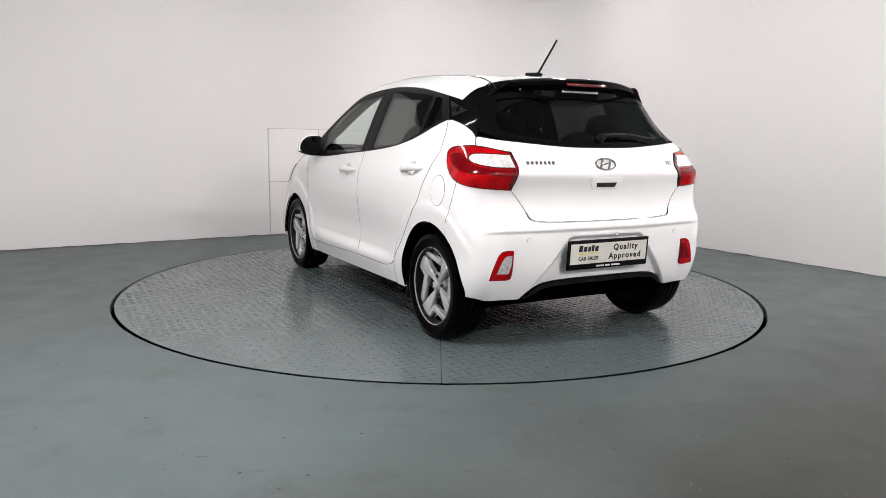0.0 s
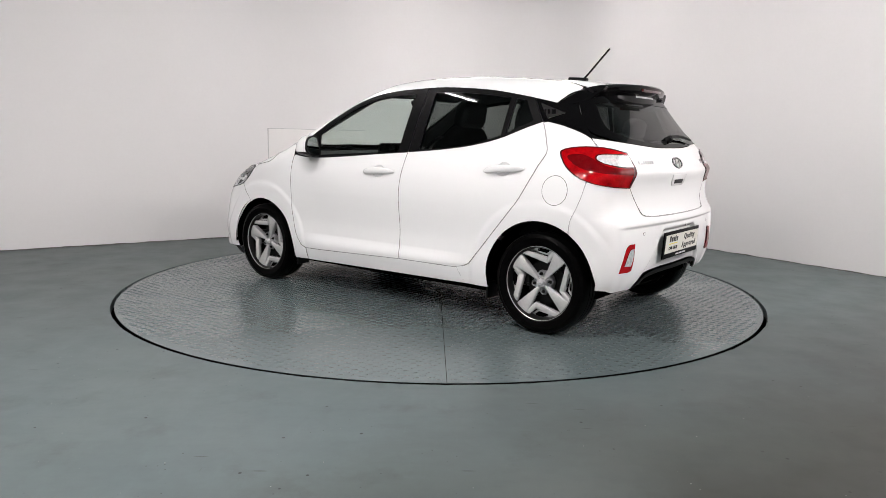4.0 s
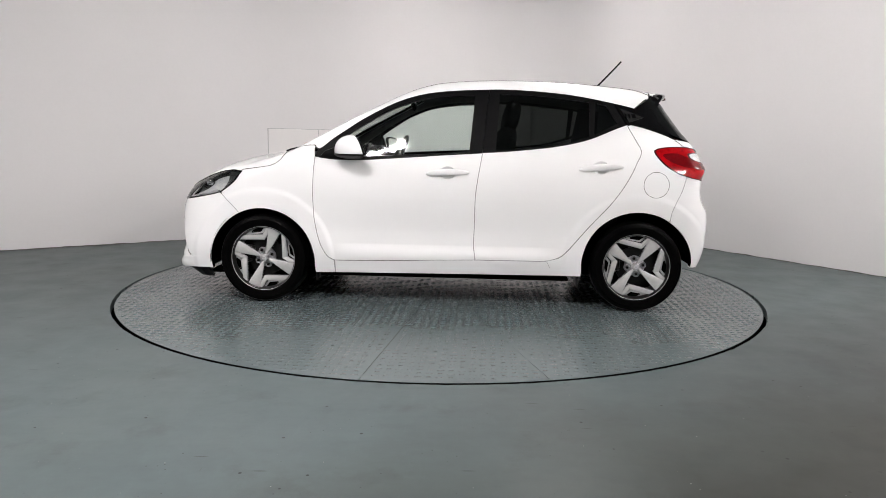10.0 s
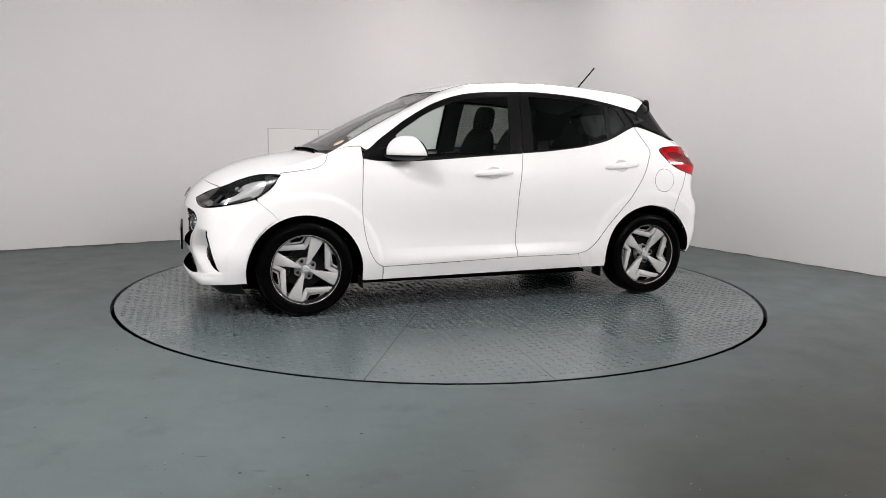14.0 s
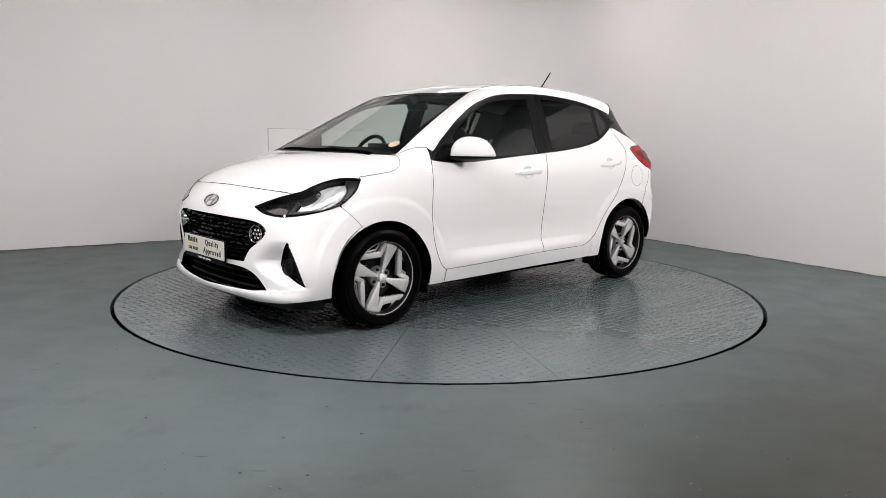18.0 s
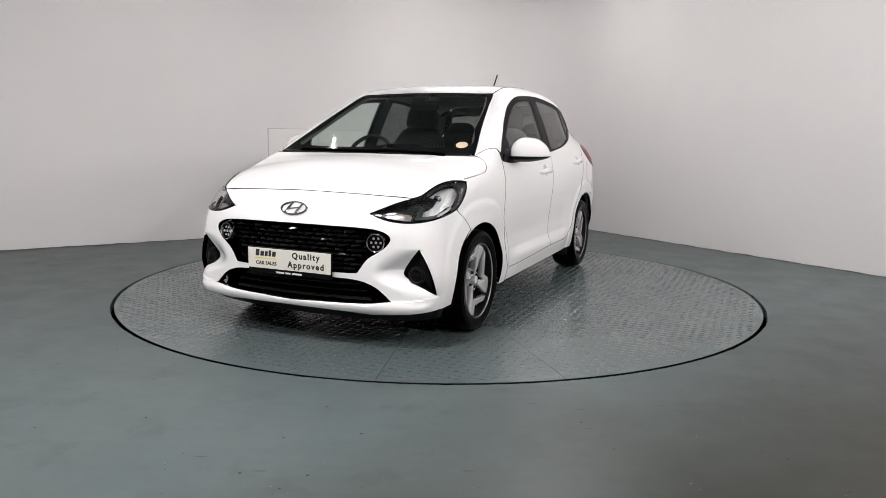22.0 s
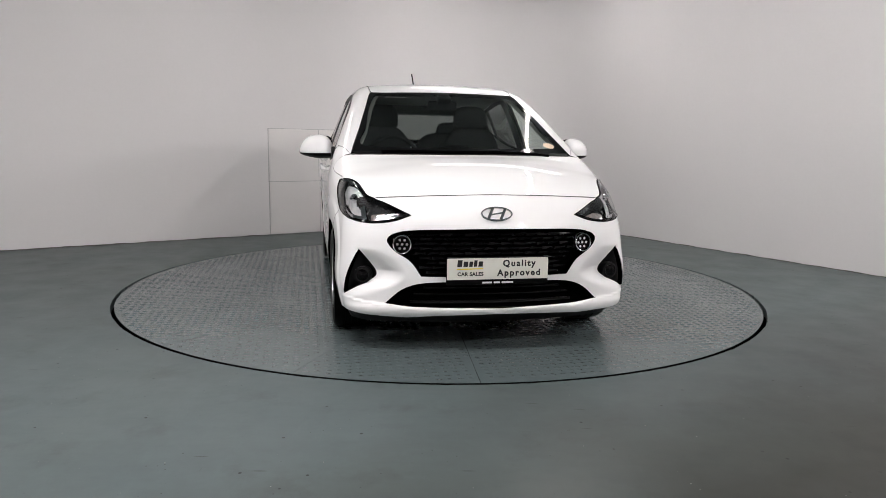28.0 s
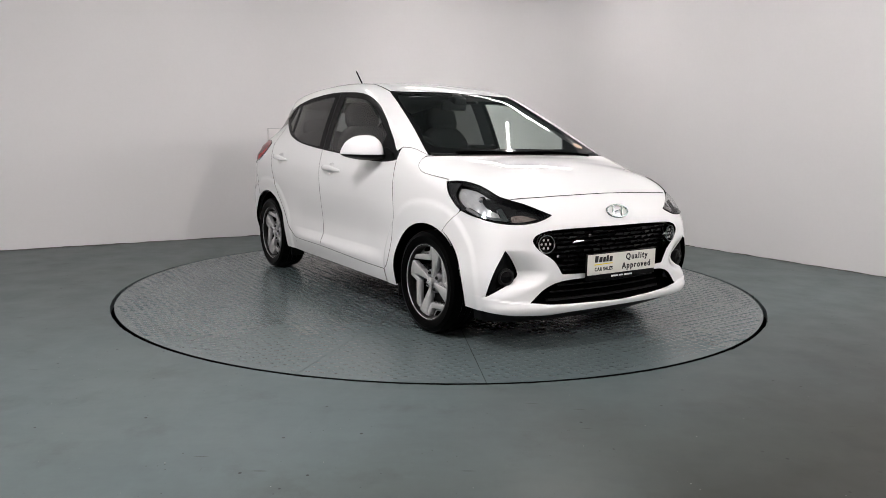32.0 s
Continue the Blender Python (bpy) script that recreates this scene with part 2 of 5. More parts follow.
def slab(outline, depth, m, bevel=0.0):
    """A flat plate with that outline (in its own x, y), thick along its z, placed by m."""
    bm = bmesh.new()
    f = bm.faces.new([bm.verts.new((x, y, 0)) for x, y in outline])
    g = bmesh.ops.extrude_face_region(bm, geom=[f])
    bmesh.ops.translate(bm, vec=(0, 0, depth), verts=[v for v in g["geom"] if isinstance(v, bmesh.types.BMVert)])
    if bevel:
        bmesh.ops.bevel(bm, geom=bm.edges[:], offset=bevel, segments=2, profile=0.5, affect="EDGES")
    bmesh.ops.transform(bm, matrix=m, verts=bm.verts)
    return bm


def placed(bm, m):
    bmesh.ops.transform(bm, matrix=m, verts=bm.verts)
    return bm


def oval_ring(a, b, w, h, n=40):
    """A flattened rounded ring in its x, y."""
    bm = bmesh.new()
    rings = []
    for i in range(n):
        t = 2 * math.pi * i / n
        c, s = math.cos(t), math.sin(t)
        rings.append([bm.verts.new(((a + k * w) * c, (b + k * w) * s, z * h)) for k, z in ((-1, 0), (-.5, 1), (.5, 1), (1, 0))])
    for p, q in zip(rings, rings[1:] + rings[:1]):
        for k in range(3):
            bm.faces.new((p[k], p[k + 1], q[k + 1], q[k]))
    return bm


def words(text, size, m, material, parent, name, depth=0.0006, spread=1.07):
    """Letters from the built-in font, turned into a mesh."""
    cu = bpy.data.curves.new(name, "FONT")
    cu.body, cu.size, cu.extrude, cu.resolution_u = text, size, depth, 3
    cu.align_x, cu.offset, cu.space_character = "CENTER", size * 0.034, spread
    tmp = bpy.data.objects.new(name, cu)
    scene.collection.objects.link(tmp)
    me = bpy.data.meshes.new_from_object(tmp.evaluated_get(bpy.context.evaluated_depsgraph_get()))
    bpy.data.objects.remove(tmp)
    bpy.data.curves.remove(cu)
    me.name = name
    me.transform(m)
    me.materials.clear()
    me.materials.append(material)
    ob = new(name, me)
    ob.parent = parent
    return ob


# ---- the room ----
CEIL = 2.86
B = Vector((-1.9, 2.598))
EX, EY = Vector((0.844, 0.5364)), Vector((-0.5364, 0.844))
R0 = Vector((2.734, 2.021))
CORNER = B + EX * ((R0 - B).dot(EX))
ROUND, LONG, THICK = 1.0, 10.5, 0.15


def arc_path(off):
    """The room's inner outline seen from above, off metres further out: two long walls and a rounded corner."""
    r = ROUND + off
    c = CORNER - EX * ROUND - EY * ROUND
    pts = [CORNER - EX * LONG + EY * off]
    for i in range(25):
        a = math.pi / 2 * (1 - i / 24)
        pts.append(c + EX * (r * math.cos(a)) + EY * (r * math.sin(a)))
    pts.append(CORNER - EY * LONG + EX * off)
    return pts


def room():
    inner, outer = arc_path(0), arc_path(THICK)
    n = len(inner)
    v = [(p.x, p.y, z) for z in (-0.1, CEIL) for p in inner + outer]
    f = []
    for i in range(n - 1):
        f += [(i, i + 1, 2 * n + i + 1, 2 * n + i), (n + i + 1, n + i, 3 * n + i, 3 * n + i + 1), (2 * n + i, 2 * n + i + 1, 3 * n + i + 1, 3 * n + i)]
    me = mesh_of("wall_back", v, f, M_WALL, smooth=True)
    me.set_sharp_from_angle(angle=radians(38))
    tagged(new("wall_back", me), label="off-white painted wall with a rounded corner behind the turntable", category="wall", kind="structure")
    a, b = CORNER - EX * LONG, CORNER - EY * LONG
    far = CORNER - EX * LONG - EY * LONG
    for name, p, q in (("wall_left", a, far), ("wall_front", far, b)):
        o = -EY if name == "wall_front" else -EX
        w = [(s.x, s.y, z) for z in (-0.1, CEIL) for s in (p, q, q + o * THICK, p + o * THICK)]
        tagged(new(name, mesh_of(name, w, [(0, 1, 5, 4), (1, 2, 6, 5), (2, 3, 7, 6), (3, 0, 4, 7), (4, 5, 6, 7)], M_WALL)),
               label="plain off-white painted studio wall", category="wall", kind="structure")
    # ceiling
    c = [a, CORNER, b, far]
    w = [(s.x, s.y, z) for z in (CEIL, CEIL + 0.12) for s in c]
    tagged(new("ceiling", mesh_of("ceiling", w, [(0, 1, 2, 3), (7, 6, 5, 4), (0, 4, 5, 1), (1, 5, 6, 2), (2, 6, 7, 3), (3, 7, 4, 0)], M_CEIL)),
           label="pale grey-green painted ceiling", category="ceiling", kind="structure")
    # the dark, ragged joint where the walls meet the floor
    line_ = arc_path(-0.003)
    fine_ = []
    for p, q in zip(line_, line_[1:]):
        k = max(1, int((q - p).length / 0.04))
        fine_ += [p.lerp(q, i / k) for i in range(k)]
    v = [(p.x, p.y, 0.001) for p in fine_] + [(p.x, p.y, 0.007 + 0.006 * noise.noise((p.x * 6, p.y * 6, 0.0))) for p in fine_]
    n = len(fine_)
    tagged(new("trim", mesh_of("trim", v, [(i, i + 1, n + i + 1, n + i) for i in range(n - 1)], M_JOINT)), label="dark dirty joint along the foot of the walls", category="joint", kind="structure")
    # boards on the long wall
    for s0, s1, z0, z1 in ((0.004, 0.584, 0.594, 1.168), (0.006, 0.596, 0.008, 0.588), (0.592, 1.17, 0.594, 1.166), (0.602, 1.17, 0.008, 0.588)):
        bm = block(s1 - s0, 0.012, z1 - z0, bevel=0.0015, segs=1)
        ob = part("wall_board", bm, M_BOARD, None, smooth=False)
        part("board_joint", block(s1 - s0 + .013, .004, z1 - z0 + .013, (0, .004, 0)), M_SEAM_PALE, ob, smooth=False)
        p = B + EX * ((s0 + s1) / 2) - EY * 0.006
        ob.matrix_basis = Matrix.Translation((p.x, p.y, (z0 + z1) / 2)) @ Matrix.Rotation(math.atan2(EX.y, EX.x), 4, "Z")
        tagged(ob, label="square white access board fixed flush to the wall", category="wall panel", group="boards on the wall")


room()

# ---- the floor, with the round pit of the turntable ----
R_PLATE, R_PIT = 2.250, 2.272


def ground():
    n = 900
    turn_ = [2 * math.pi * i / n for i in range(n)]
    ring, chips = [], []
    for a in turn_:
        x, y = math.cos(a), math.sin(a)
        bite = max(0.0, noise.noise((x * 34, y * 34, 1.0)) - 0.2) * 0.013 + 0.0016 * noise.noise((x * 90, y * 90, 5.0))
        ring.append((R_PIT * x, R_PIT * y))
        chips.append(((R_PIT + 0.0015 + bite) * x, (R_PIT + 0.0015 + bite) * y))
    v = [(x, y, 0) for x, y in chips] + [(x * 4.2, y * 4.2, 0) for x, y in ring] + [(x, y, -0.06) for x, y in chips]
    f = [(i, n + i, n + (i + 1) % n, (i + 1) % n) for i in range(n)] + [(i, (i + 1) % n, 2 * n + (i + 1) % n, 2 * n + i) for i in range(n)]
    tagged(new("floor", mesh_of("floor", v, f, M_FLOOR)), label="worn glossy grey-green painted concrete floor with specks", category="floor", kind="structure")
    v = [(x * 1.02, y * 1.02, -0.055) for x, y in ring]
    tagged(new("pit_floor", mesh_of("pit_floor", v, [tuple(range(n))], M_GAP)), label="black pit under the turntable plates", category="floor", kind="structure")


ground()

TURN0, TURN_RATE = 118.347, 5.787


def turntable():
    top = tagged(new("turntable"), label="round rotating steel car turntable painted grey-green, flush with the floor", category="turntable")
    k = 16
    half = math.pi / k
    gap = 0.0016
    rows = [0.12 + (R_PLATE - 0.12) * i / 6 for i in range(7)]
    v, f = [], []
    m = 12
    for z in (0.0, -0.012):
        for r in rows:
            for j in range(m + 1):
                lim = half - gap / r
                a = -lim + 2 * lim * j / m
                v.append((r * math.cos(a), r * math.sin(a), z))
    w = m + 1
    for i in range(6):
        for j in range(m):
            f.append((i * w + j, (i + 1) * w + j, (i + 1) * w + j + 1, i * w + j + 1))
    o = 7 * w
    for j in range(m):
        f.append((6 * w + j, o + 6 * w + j, o + 6 * w + j + 1, 6 * w + j + 1))
    for i in range(6):
        f.append((i * w, o + i * w, o + (i + 1) * w, (i + 1) * w))
        f.append((i * w + m, (i + 1) * w + m, o + (i + 1) * w + m, o + i * w + m))
    me = mesh_of("plate", v, f, M_PLATE)
    for i in range(k):
        ob = new("plate", me)
        ob.parent = top
        ob.matrix_basis = Matrix.Rotation(radians(17.0 + 22.5 * (i + 0.5)), 4, "Z")
    part("hub_cover", lathe([(0.001, 0.0), (0.112, 0.0), (0.116, -0.012)], 40, "z"), M_PLATE, top, smooth=False)
    part("edge_band", lathe([(R_PLATE + .0008, -.0015), (R_PLATE + .0008, -.05)], 160, "z"), M_GAP, top, "black edge of the plates")
    # raised tread: short rounded bars, laid along and across by turns
    pitch, hw, hl, up = 0.0495, 0.0140, 0.0215, 0.0026
    ring = [(math.copysign(abs(math.cos(q)) ** 0.8, math.cos(q)), math.copysign(abs(math.sin(q)) ** 0.9, math.sin(q))) for q in [math.pi / 5 * n for n in range(10)]]
    v, f = [], []
    half_n = int(R_PLATE / pitch) + 1
    for i in range(-half_n, half_n + 1):
        for j in range(-half_n, half_n + 1):
            x, y = i * pitch, j * pitch
            r = math.hypot(x, y)
            if r > R_PLATE - 0.03:
                continue
            a = math.degrees(math.atan2(y, x)) - 17.0
            if r > 0.2 and abs((a + 11.25) % 22.5 - 11.25) * math.pi / 180 * r < 0.02:
                continue
            b = len(v)
            worn = 0.75 + 0.5 * noise.noise((x * 2.1, y * 2.1, 3.0))
            for k, z in ((1.0, 0.0002), (0.72, up * 0.72 * worn), (0.36, up * worn)):
                for cx, cy in ring:
                    px, py = cx * hl * k, cy * hw * k
                    v.append((x + px, y + py, z) if (i + j) % 2 else (x - py, y + px, z))
            for o in (b, b + 10):
                f += [(o + n, o + (n + 1) % 10, o + 10 + (n + 1) % 10, o + 10 + n) for n in range(10)]
            f.append(tuple(range(b + 20, b + 30)))
    ob = new("tread", mesh_of("tread", v, f, M_PLATE, smooth=True))
    ob.parent = top
    tagged(ob, kind="stuff", label="raised diamond tread bars of painted steel plate")
    return top


TABLE = turntable()


# ---- ceiling lamps, and panels added out of view ----
def batten(p, turn, length, shine):
    e = tagged(new("ceiling_light"), label="long white ceiling light batten with a glowing diffuser", category="ceiling light", group="lamps on the ceiling")
    e.matrix_basis = pose(p[0], p[1], CEIL - 0.045, 0, 0, turn)
    part("housing", block(length, 0.09, 0.04, (0, 0, 0.024), 0.006), M_BOARD, e, smooth=False)
    part("diffuser", block(length - 0.04, 0.028, 0.018, (0, 0, -0.004), 0.006), shine, e, smooth=False)
    return e


def unseen_panel(p, turn, sx, sy, shine):
    e = tagged(new("unseen_panel_light"), label="long narrow white light panel added unseen under the ceiling", category="ceiling light", group="lamps on the ceiling")
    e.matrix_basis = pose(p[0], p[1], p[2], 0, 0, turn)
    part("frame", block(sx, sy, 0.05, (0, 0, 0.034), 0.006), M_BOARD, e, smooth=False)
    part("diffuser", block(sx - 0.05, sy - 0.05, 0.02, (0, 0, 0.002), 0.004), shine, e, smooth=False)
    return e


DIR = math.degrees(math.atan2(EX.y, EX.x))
for px, py, turn, ln, shine in ((1.15, 0.5, 90, 2.4, M_TUBE), (-1.6, 0.2, 90, 2.4, M_TUBE_WEAK), (0.75, 2.45, 0, 2.2, M_TUBE_WEAK)):
    batten((px, py), turn, ln, shine)
# unseen panels set to balance brightness; the outer two are purely added fill
for px, py, shine in ((-1.0, -3.0, M_UNSEEN_PANEL), (4.6, -4.2, M_UNSEEN_PANEL_WEAK), (-3.3, -3.4, M_UNSEEN_PANEL)):
    unseen_panel((px, py, 2.80), DIR, 0.75, 0.145, shine)


def flood_light(p, aim, shine):
    """A flood lamp on a yoke under the ceiling, turned towards the turntable."""
    e = tagged(new("flood_light"), label="flood lamp in a white case, tilted towards the turntable", category="flood light", group="lamps on the ceiling")
    e.matrix_basis = look(p, aim)
    part("case", block(0.24, 0.17, 0.07, (0, 0, 0.045), 0.012), M_BOARD, e, smooth=False)
    part("lamp_face", block(0.18, 0.11, 0.012, (0, 0, 0.006), 0.003), shine, e, smooth=False)
    for x in (-0.130, 0.130):
        part("yoke_arm", block(0.012, 0.03, 0.30, (x, 0.02, 0.16), 0.003), M_STEEL, e, smooth=False)
    top = e.matrix_basis.inverted() @ Vector((*(e.matrix_basis @ Vector((0, 0.02, 0.31))).xy, CEIL))
    part("hanger", tube([(0, 0.02, 0.31), tuple(top)], 0.008, 8), M_STEEL, e)
    part("yoke_bar", block(0.272, 0.03, 0.012, (0, 0.02, 0.31), 0.003), M_STEEL, e, smooth=False)
    return e


for p_, shine in (((2.5, -4.5, 2.72), M_FLOOD), ((4.2, -1.3, 2.62), M_FLOOD_WEAK)):
    flood_light(p_, (-1.3, 1.6, 0.7), shine)
# ---- the car's form: one smooth body, x forward, y to its left, z up from the plates ----
class Curve:
    """A smooth line through a few (at, value) pairs."""

    def __init__(self, *pairs):
        self.t = np.array([p[0] for p in pairs], float)
        self.v = np.array([p[1] for p in pairs], float)
        s = np.diff(self.v) / np.diff(self.t)
        self.m = np.concatenate([s[:1], (s[1:] + s[:-1]) / 2, s[-1:]])

    def __call__(self, q):
        q = np.clip(q, self.t[0], self.t[-1])
        i = np.clip(np.searchsorted(self.t, q) - 1, 0, len(self.t) - 2)
        h = self.t[i + 1] - self.t[i]
        u = (q - self.t[i]) / h
        a, b = self.v[i], self.v[i + 1]
        return (a * (1 + 2 * u) * (1 - u) ** 2 + h * self.m[i] * u * (1 - u) ** 2
                + b * u * u * (3 - 2 * u) + h * self.m[i + 1] * u * u * (u - 1))


def smax(a, b, k):
    h = np.maximum(k - np.abs(a - b), 0) / k
    return np.maximum(a, b) + h * h * k / 4


def step(q, lo, hi):
    u = np.clip((q - lo) / (hi - lo), 0, 1)
    return u * u * (3 - 2 * u)


WIDTH = Curve((.12, .735), (.20, .772), (.30, .797), (.385, .806), (.5, .803), (.65, .812), (.78, .817), (.86, .811),
              (.92, .797), (.98, .777), (1.05, .752), (1.2, .697), (1.35, .632), (1.45, .58), (1.55, .52))
NARROW_FRONT = Curve((.2, .05), (.4, .05), (.6, .10), (.9, .24), (1.1, .2))
HOOD_CROWN = Curve((.9, .02), (1.05, .03), (1.2, .09), (1.35, .14), (1.6, .14))
NARROW_REAR = Curve((.2, .03), (.8, .0), (1.03, .06), (1.18, .3), (1.4, .36))
NOSE = Curve((.10, 1.76), (.17, 1.845), (.205, 1.892), (.235, 1.906), (.265, 1.896), (.30, 1.896), (.4, 1.903), (.55, 1.905), (.63, 1.903), (.70, 1.885),
             (.76, 1.85), (.82, 1.79), (.9, 1.65))
NOSE_BOW = Curve((.2, .20), (.4, .22), (.6, .27), (.8, .36))
TAIL = Curve((.22, -1.64), (.30, -1.685), (.42, -1.716), (.52, -1.722), (.60, -1.720), (.655, -1.708), (.69, -1.687), (.72, -1.674), (.78, -1.664),
             (.85, -1.670), (.908, -1.685), (.922, -1.683), (.945, -1.668), (1.02, -1.632), (1.06, -1.61), (1.2, -1.51), (1.32, -1.42), (1.45, -1.33))
HOOD = Curve((.7, 1.03), (1.0, 1.005), (1.15, .988), (1.3, .968), (1.45, .94), (1.6, .893), (1.7, .848), (1.79, .80), (1.85, .757),
             (1.9, .70), (2.0, .58))
SCREEN = Curve((.9, 1.33), (.985, 1.16), (1.1, .94), (1.2, .745), (1.3, .54), (1.38, .37), (1.43, .255), (1.5, .08))
ROOF = Curve((-1.6, 1.385), (-1.45, 1.402), (-1.2, 1.433), (-.95, 1.457), (-.75, 1.472), (-.55, 1.481), (-.35, 1.484), (-.15, 1.479),
             (.05, 1.464), (.25, 1.435), (.45, 1.39), (.7, 1.31))
CREASE = Curve((.24, .006), (.32, .012), (.345, .009), (.392, -.010), (.400, -.0125), (.408, -.0130), (.46, -.0125), (.57, -.007), (.70, 0))
WHEEL_F, WHEEL_R, WHEEL_UP = 1.2125, -1.2125, .288


def flank(x, z):
    y = WIDTH(z) * (1 - NARROW_FRONT(z) * np.maximum(x - .88, 0) ** 2 - NARROW_REAR(z) * np.maximum(-x - .7, 0) ** 2)
    for wx in (WHEEL_F, WHEEL_R):
        r = np.hypot(x - wx, z - .285)
        y = y + .009 * (1 - step(r, .445, .485)) * (1 - step(z, .70, .79))
    doors = step(x, -.80, -.52) * (1 - step(x, .50, .82))
    return y + doors * CREASE(z)


def body(x, y, z):
    """Below nought inside the car."""
    y = np.abs(y)
    side = y - flank(x, z)
    nose = x - (NOSE(z) - NOSE_BOW(z) * y * y)
    tail = (TAIL(z) + .12 * y * y) - x
    hood = z - (HOOD(x) - HOOD_CROWN(x) * y * y)
    screen = (x - (SCREEN(z) - .22 * y * y)) / 2.2
    roof = z - (ROOF(x) + .008 - .085 * y * y)
    top = -smax(-hood, -smax(screen, roof, .05), .015)
    f = smax(side, nose, .12)
    f = smax(f, tail, .14)
    return smax(f, top, .08)


def reach(o, d, far=1.6):
    """Where the rays from inside (o, along d) leave the body."""
    lo, hi = np.zeros(len(o)), np.full(len(o), far)
    for _ in range(34):
        mid = (lo + hi) / 2
        p = o + d * mid[:, None]
        inside = body(p[:, 0], p[:, 1], p[:, 2]) < 0
        lo, hi = np.where(inside, mid, lo), np.where(inside, hi, mid)
    return o + d * hi[:, None]


def outward(p, e=.003):
    g = np.stack([body(*(p + e * np.eye(3)[i]).T) - body(*(p - e * np.eye(3)[i]).T) for i in range(3)], 1)
    return g / np.linalg.norm(g, axis=1, keepdims=True)
# ---- end of the form ----


# ---- cutting panels out of the form ----
def at3(kind, pts):
    """Points of an outline, named by a view of the car, as places on the body. S: from the side (x, z). T: from above (x, y).
    N: round the nose (degrees, z). E: round the tail (degrees, z). C: round the length (x, degrees)."""
    q = np.array([p[:2] for p in pts], float)
    o, d = np.zeros((len(q), 3)), np.zeros((len(q), 3))
    a = np.radians(q)
    if kind == "S":
        o[:, 0], o[:, 1], o[:, 2], d[:, 1] = q[:, 0], 0.15, q[:, 1], 1
    elif kind == "T":
        o[:, 0], o[:, 1], o[:, 2], d[:, 2] = q[:, 0], q[:, 1], 0.45, 1
    elif kind == "N":
        o[:, 0], o[:, 2], d[:, 0], d[:, 1] = 1.0, q[:, 1], np.cos(a[:, 0]), np.sin(a[:, 0])
    elif kind == "E":
        o[:, 0], o[:, 2], d[:, 0], d[:, 1] = -0.9, q[:, 1], -np.cos(a[:, 0]), np.sin(a[:, 0])
    else:
        o[:, 0], o[:, 2], d[:, 1], d[:, 2] = q[:, 0], 0.45, np.cos(a[:, 1]), np.sin(a[:, 1])
    return reach(o, d)


def into(kind, p):
    if kind == "S":
        return p[:, [0, 2]]
    if kind == "T":
        return p[:, :2]
    if kind == "N":
        return np.stack([np.degrees(np.arctan2(p[:, 1], p[:, 0] - 1.0)), p[:, 2]], 1)
    if kind == "E":
        return np.stack([np.degrees(np.arctan2(p[:, 1], -0.9 - p[:, 0])), p[:, 2]], 1)
    return np.stack([p[:, 0], np.degrees(np.arctan2(p[:, 2] - 0.45, p[:, 1]))], 1)


CELL = {"S": (.022, .022), "T": (.022, .022), "N": (1.4, .02), "E": (1.5, .02), "C": (.022, 1.5)}


def line(view, *runs):
    """Joins runs such as ("S", (x, z), ...) into one outline in a view of its own."""
    out = []
    for run in runs:
        kind, pts = run[0], run[1:]
        q = np.array([p[:2] for p in pts], float) if kind == view else into(view, at3(kind, pts))
        out += [(*q[i], *p[2:]) for i, p in enumerate(pts)]
    return out


def bent(pts, view, closed=True, fine=1.0):
    """A smooth line through the points; a point with a third entry is a sharp corner."""
    n = len(pts)
    unit = np.array(CELL[view]) * fine
    p = [np.array(q[:2], float) for q in pts]
    sharp = [len(q) > 2 for q in pts]
    res = []
    for i in range(n if closed else n - 1):
        a, b = p[i], p[(i + 1) % n]
        end0, end1 = sharp[i] or (not closed and i == 0), sharp[(i + 1) % n] or (not closed and i == n - 2)
        seg = np.linalg.norm((b - a) / unit)
        ta = (b - a) if end0 else (b - p[i - 1]) * seg / (seg + np.linalg.norm((a - p[i - 1]) / unit) + 1e-9)
        nx = p[(i + 2) % n]
        tb = (b - a) if end1 else (nx - a) * seg / (seg + np.linalg.norm((nx - b) / unit) + 1e-9)
        k = max(1, int(math.ceil(seg * 0.9)))
        if end0 and end1:
            k = max(1, int(math.ceil(seg * 0.6)))
        for j in range(k):
            u = j / k
            res.append(a * (1 + 2 * u) * (1 - u) ** 2 + ta * u * (1 - u) ** 2 + b * u * u * (3 - 2 * u) + tb * u * u * (u - 1))
    if not closed:
        res.append(p[-1])
    return np.array(res)


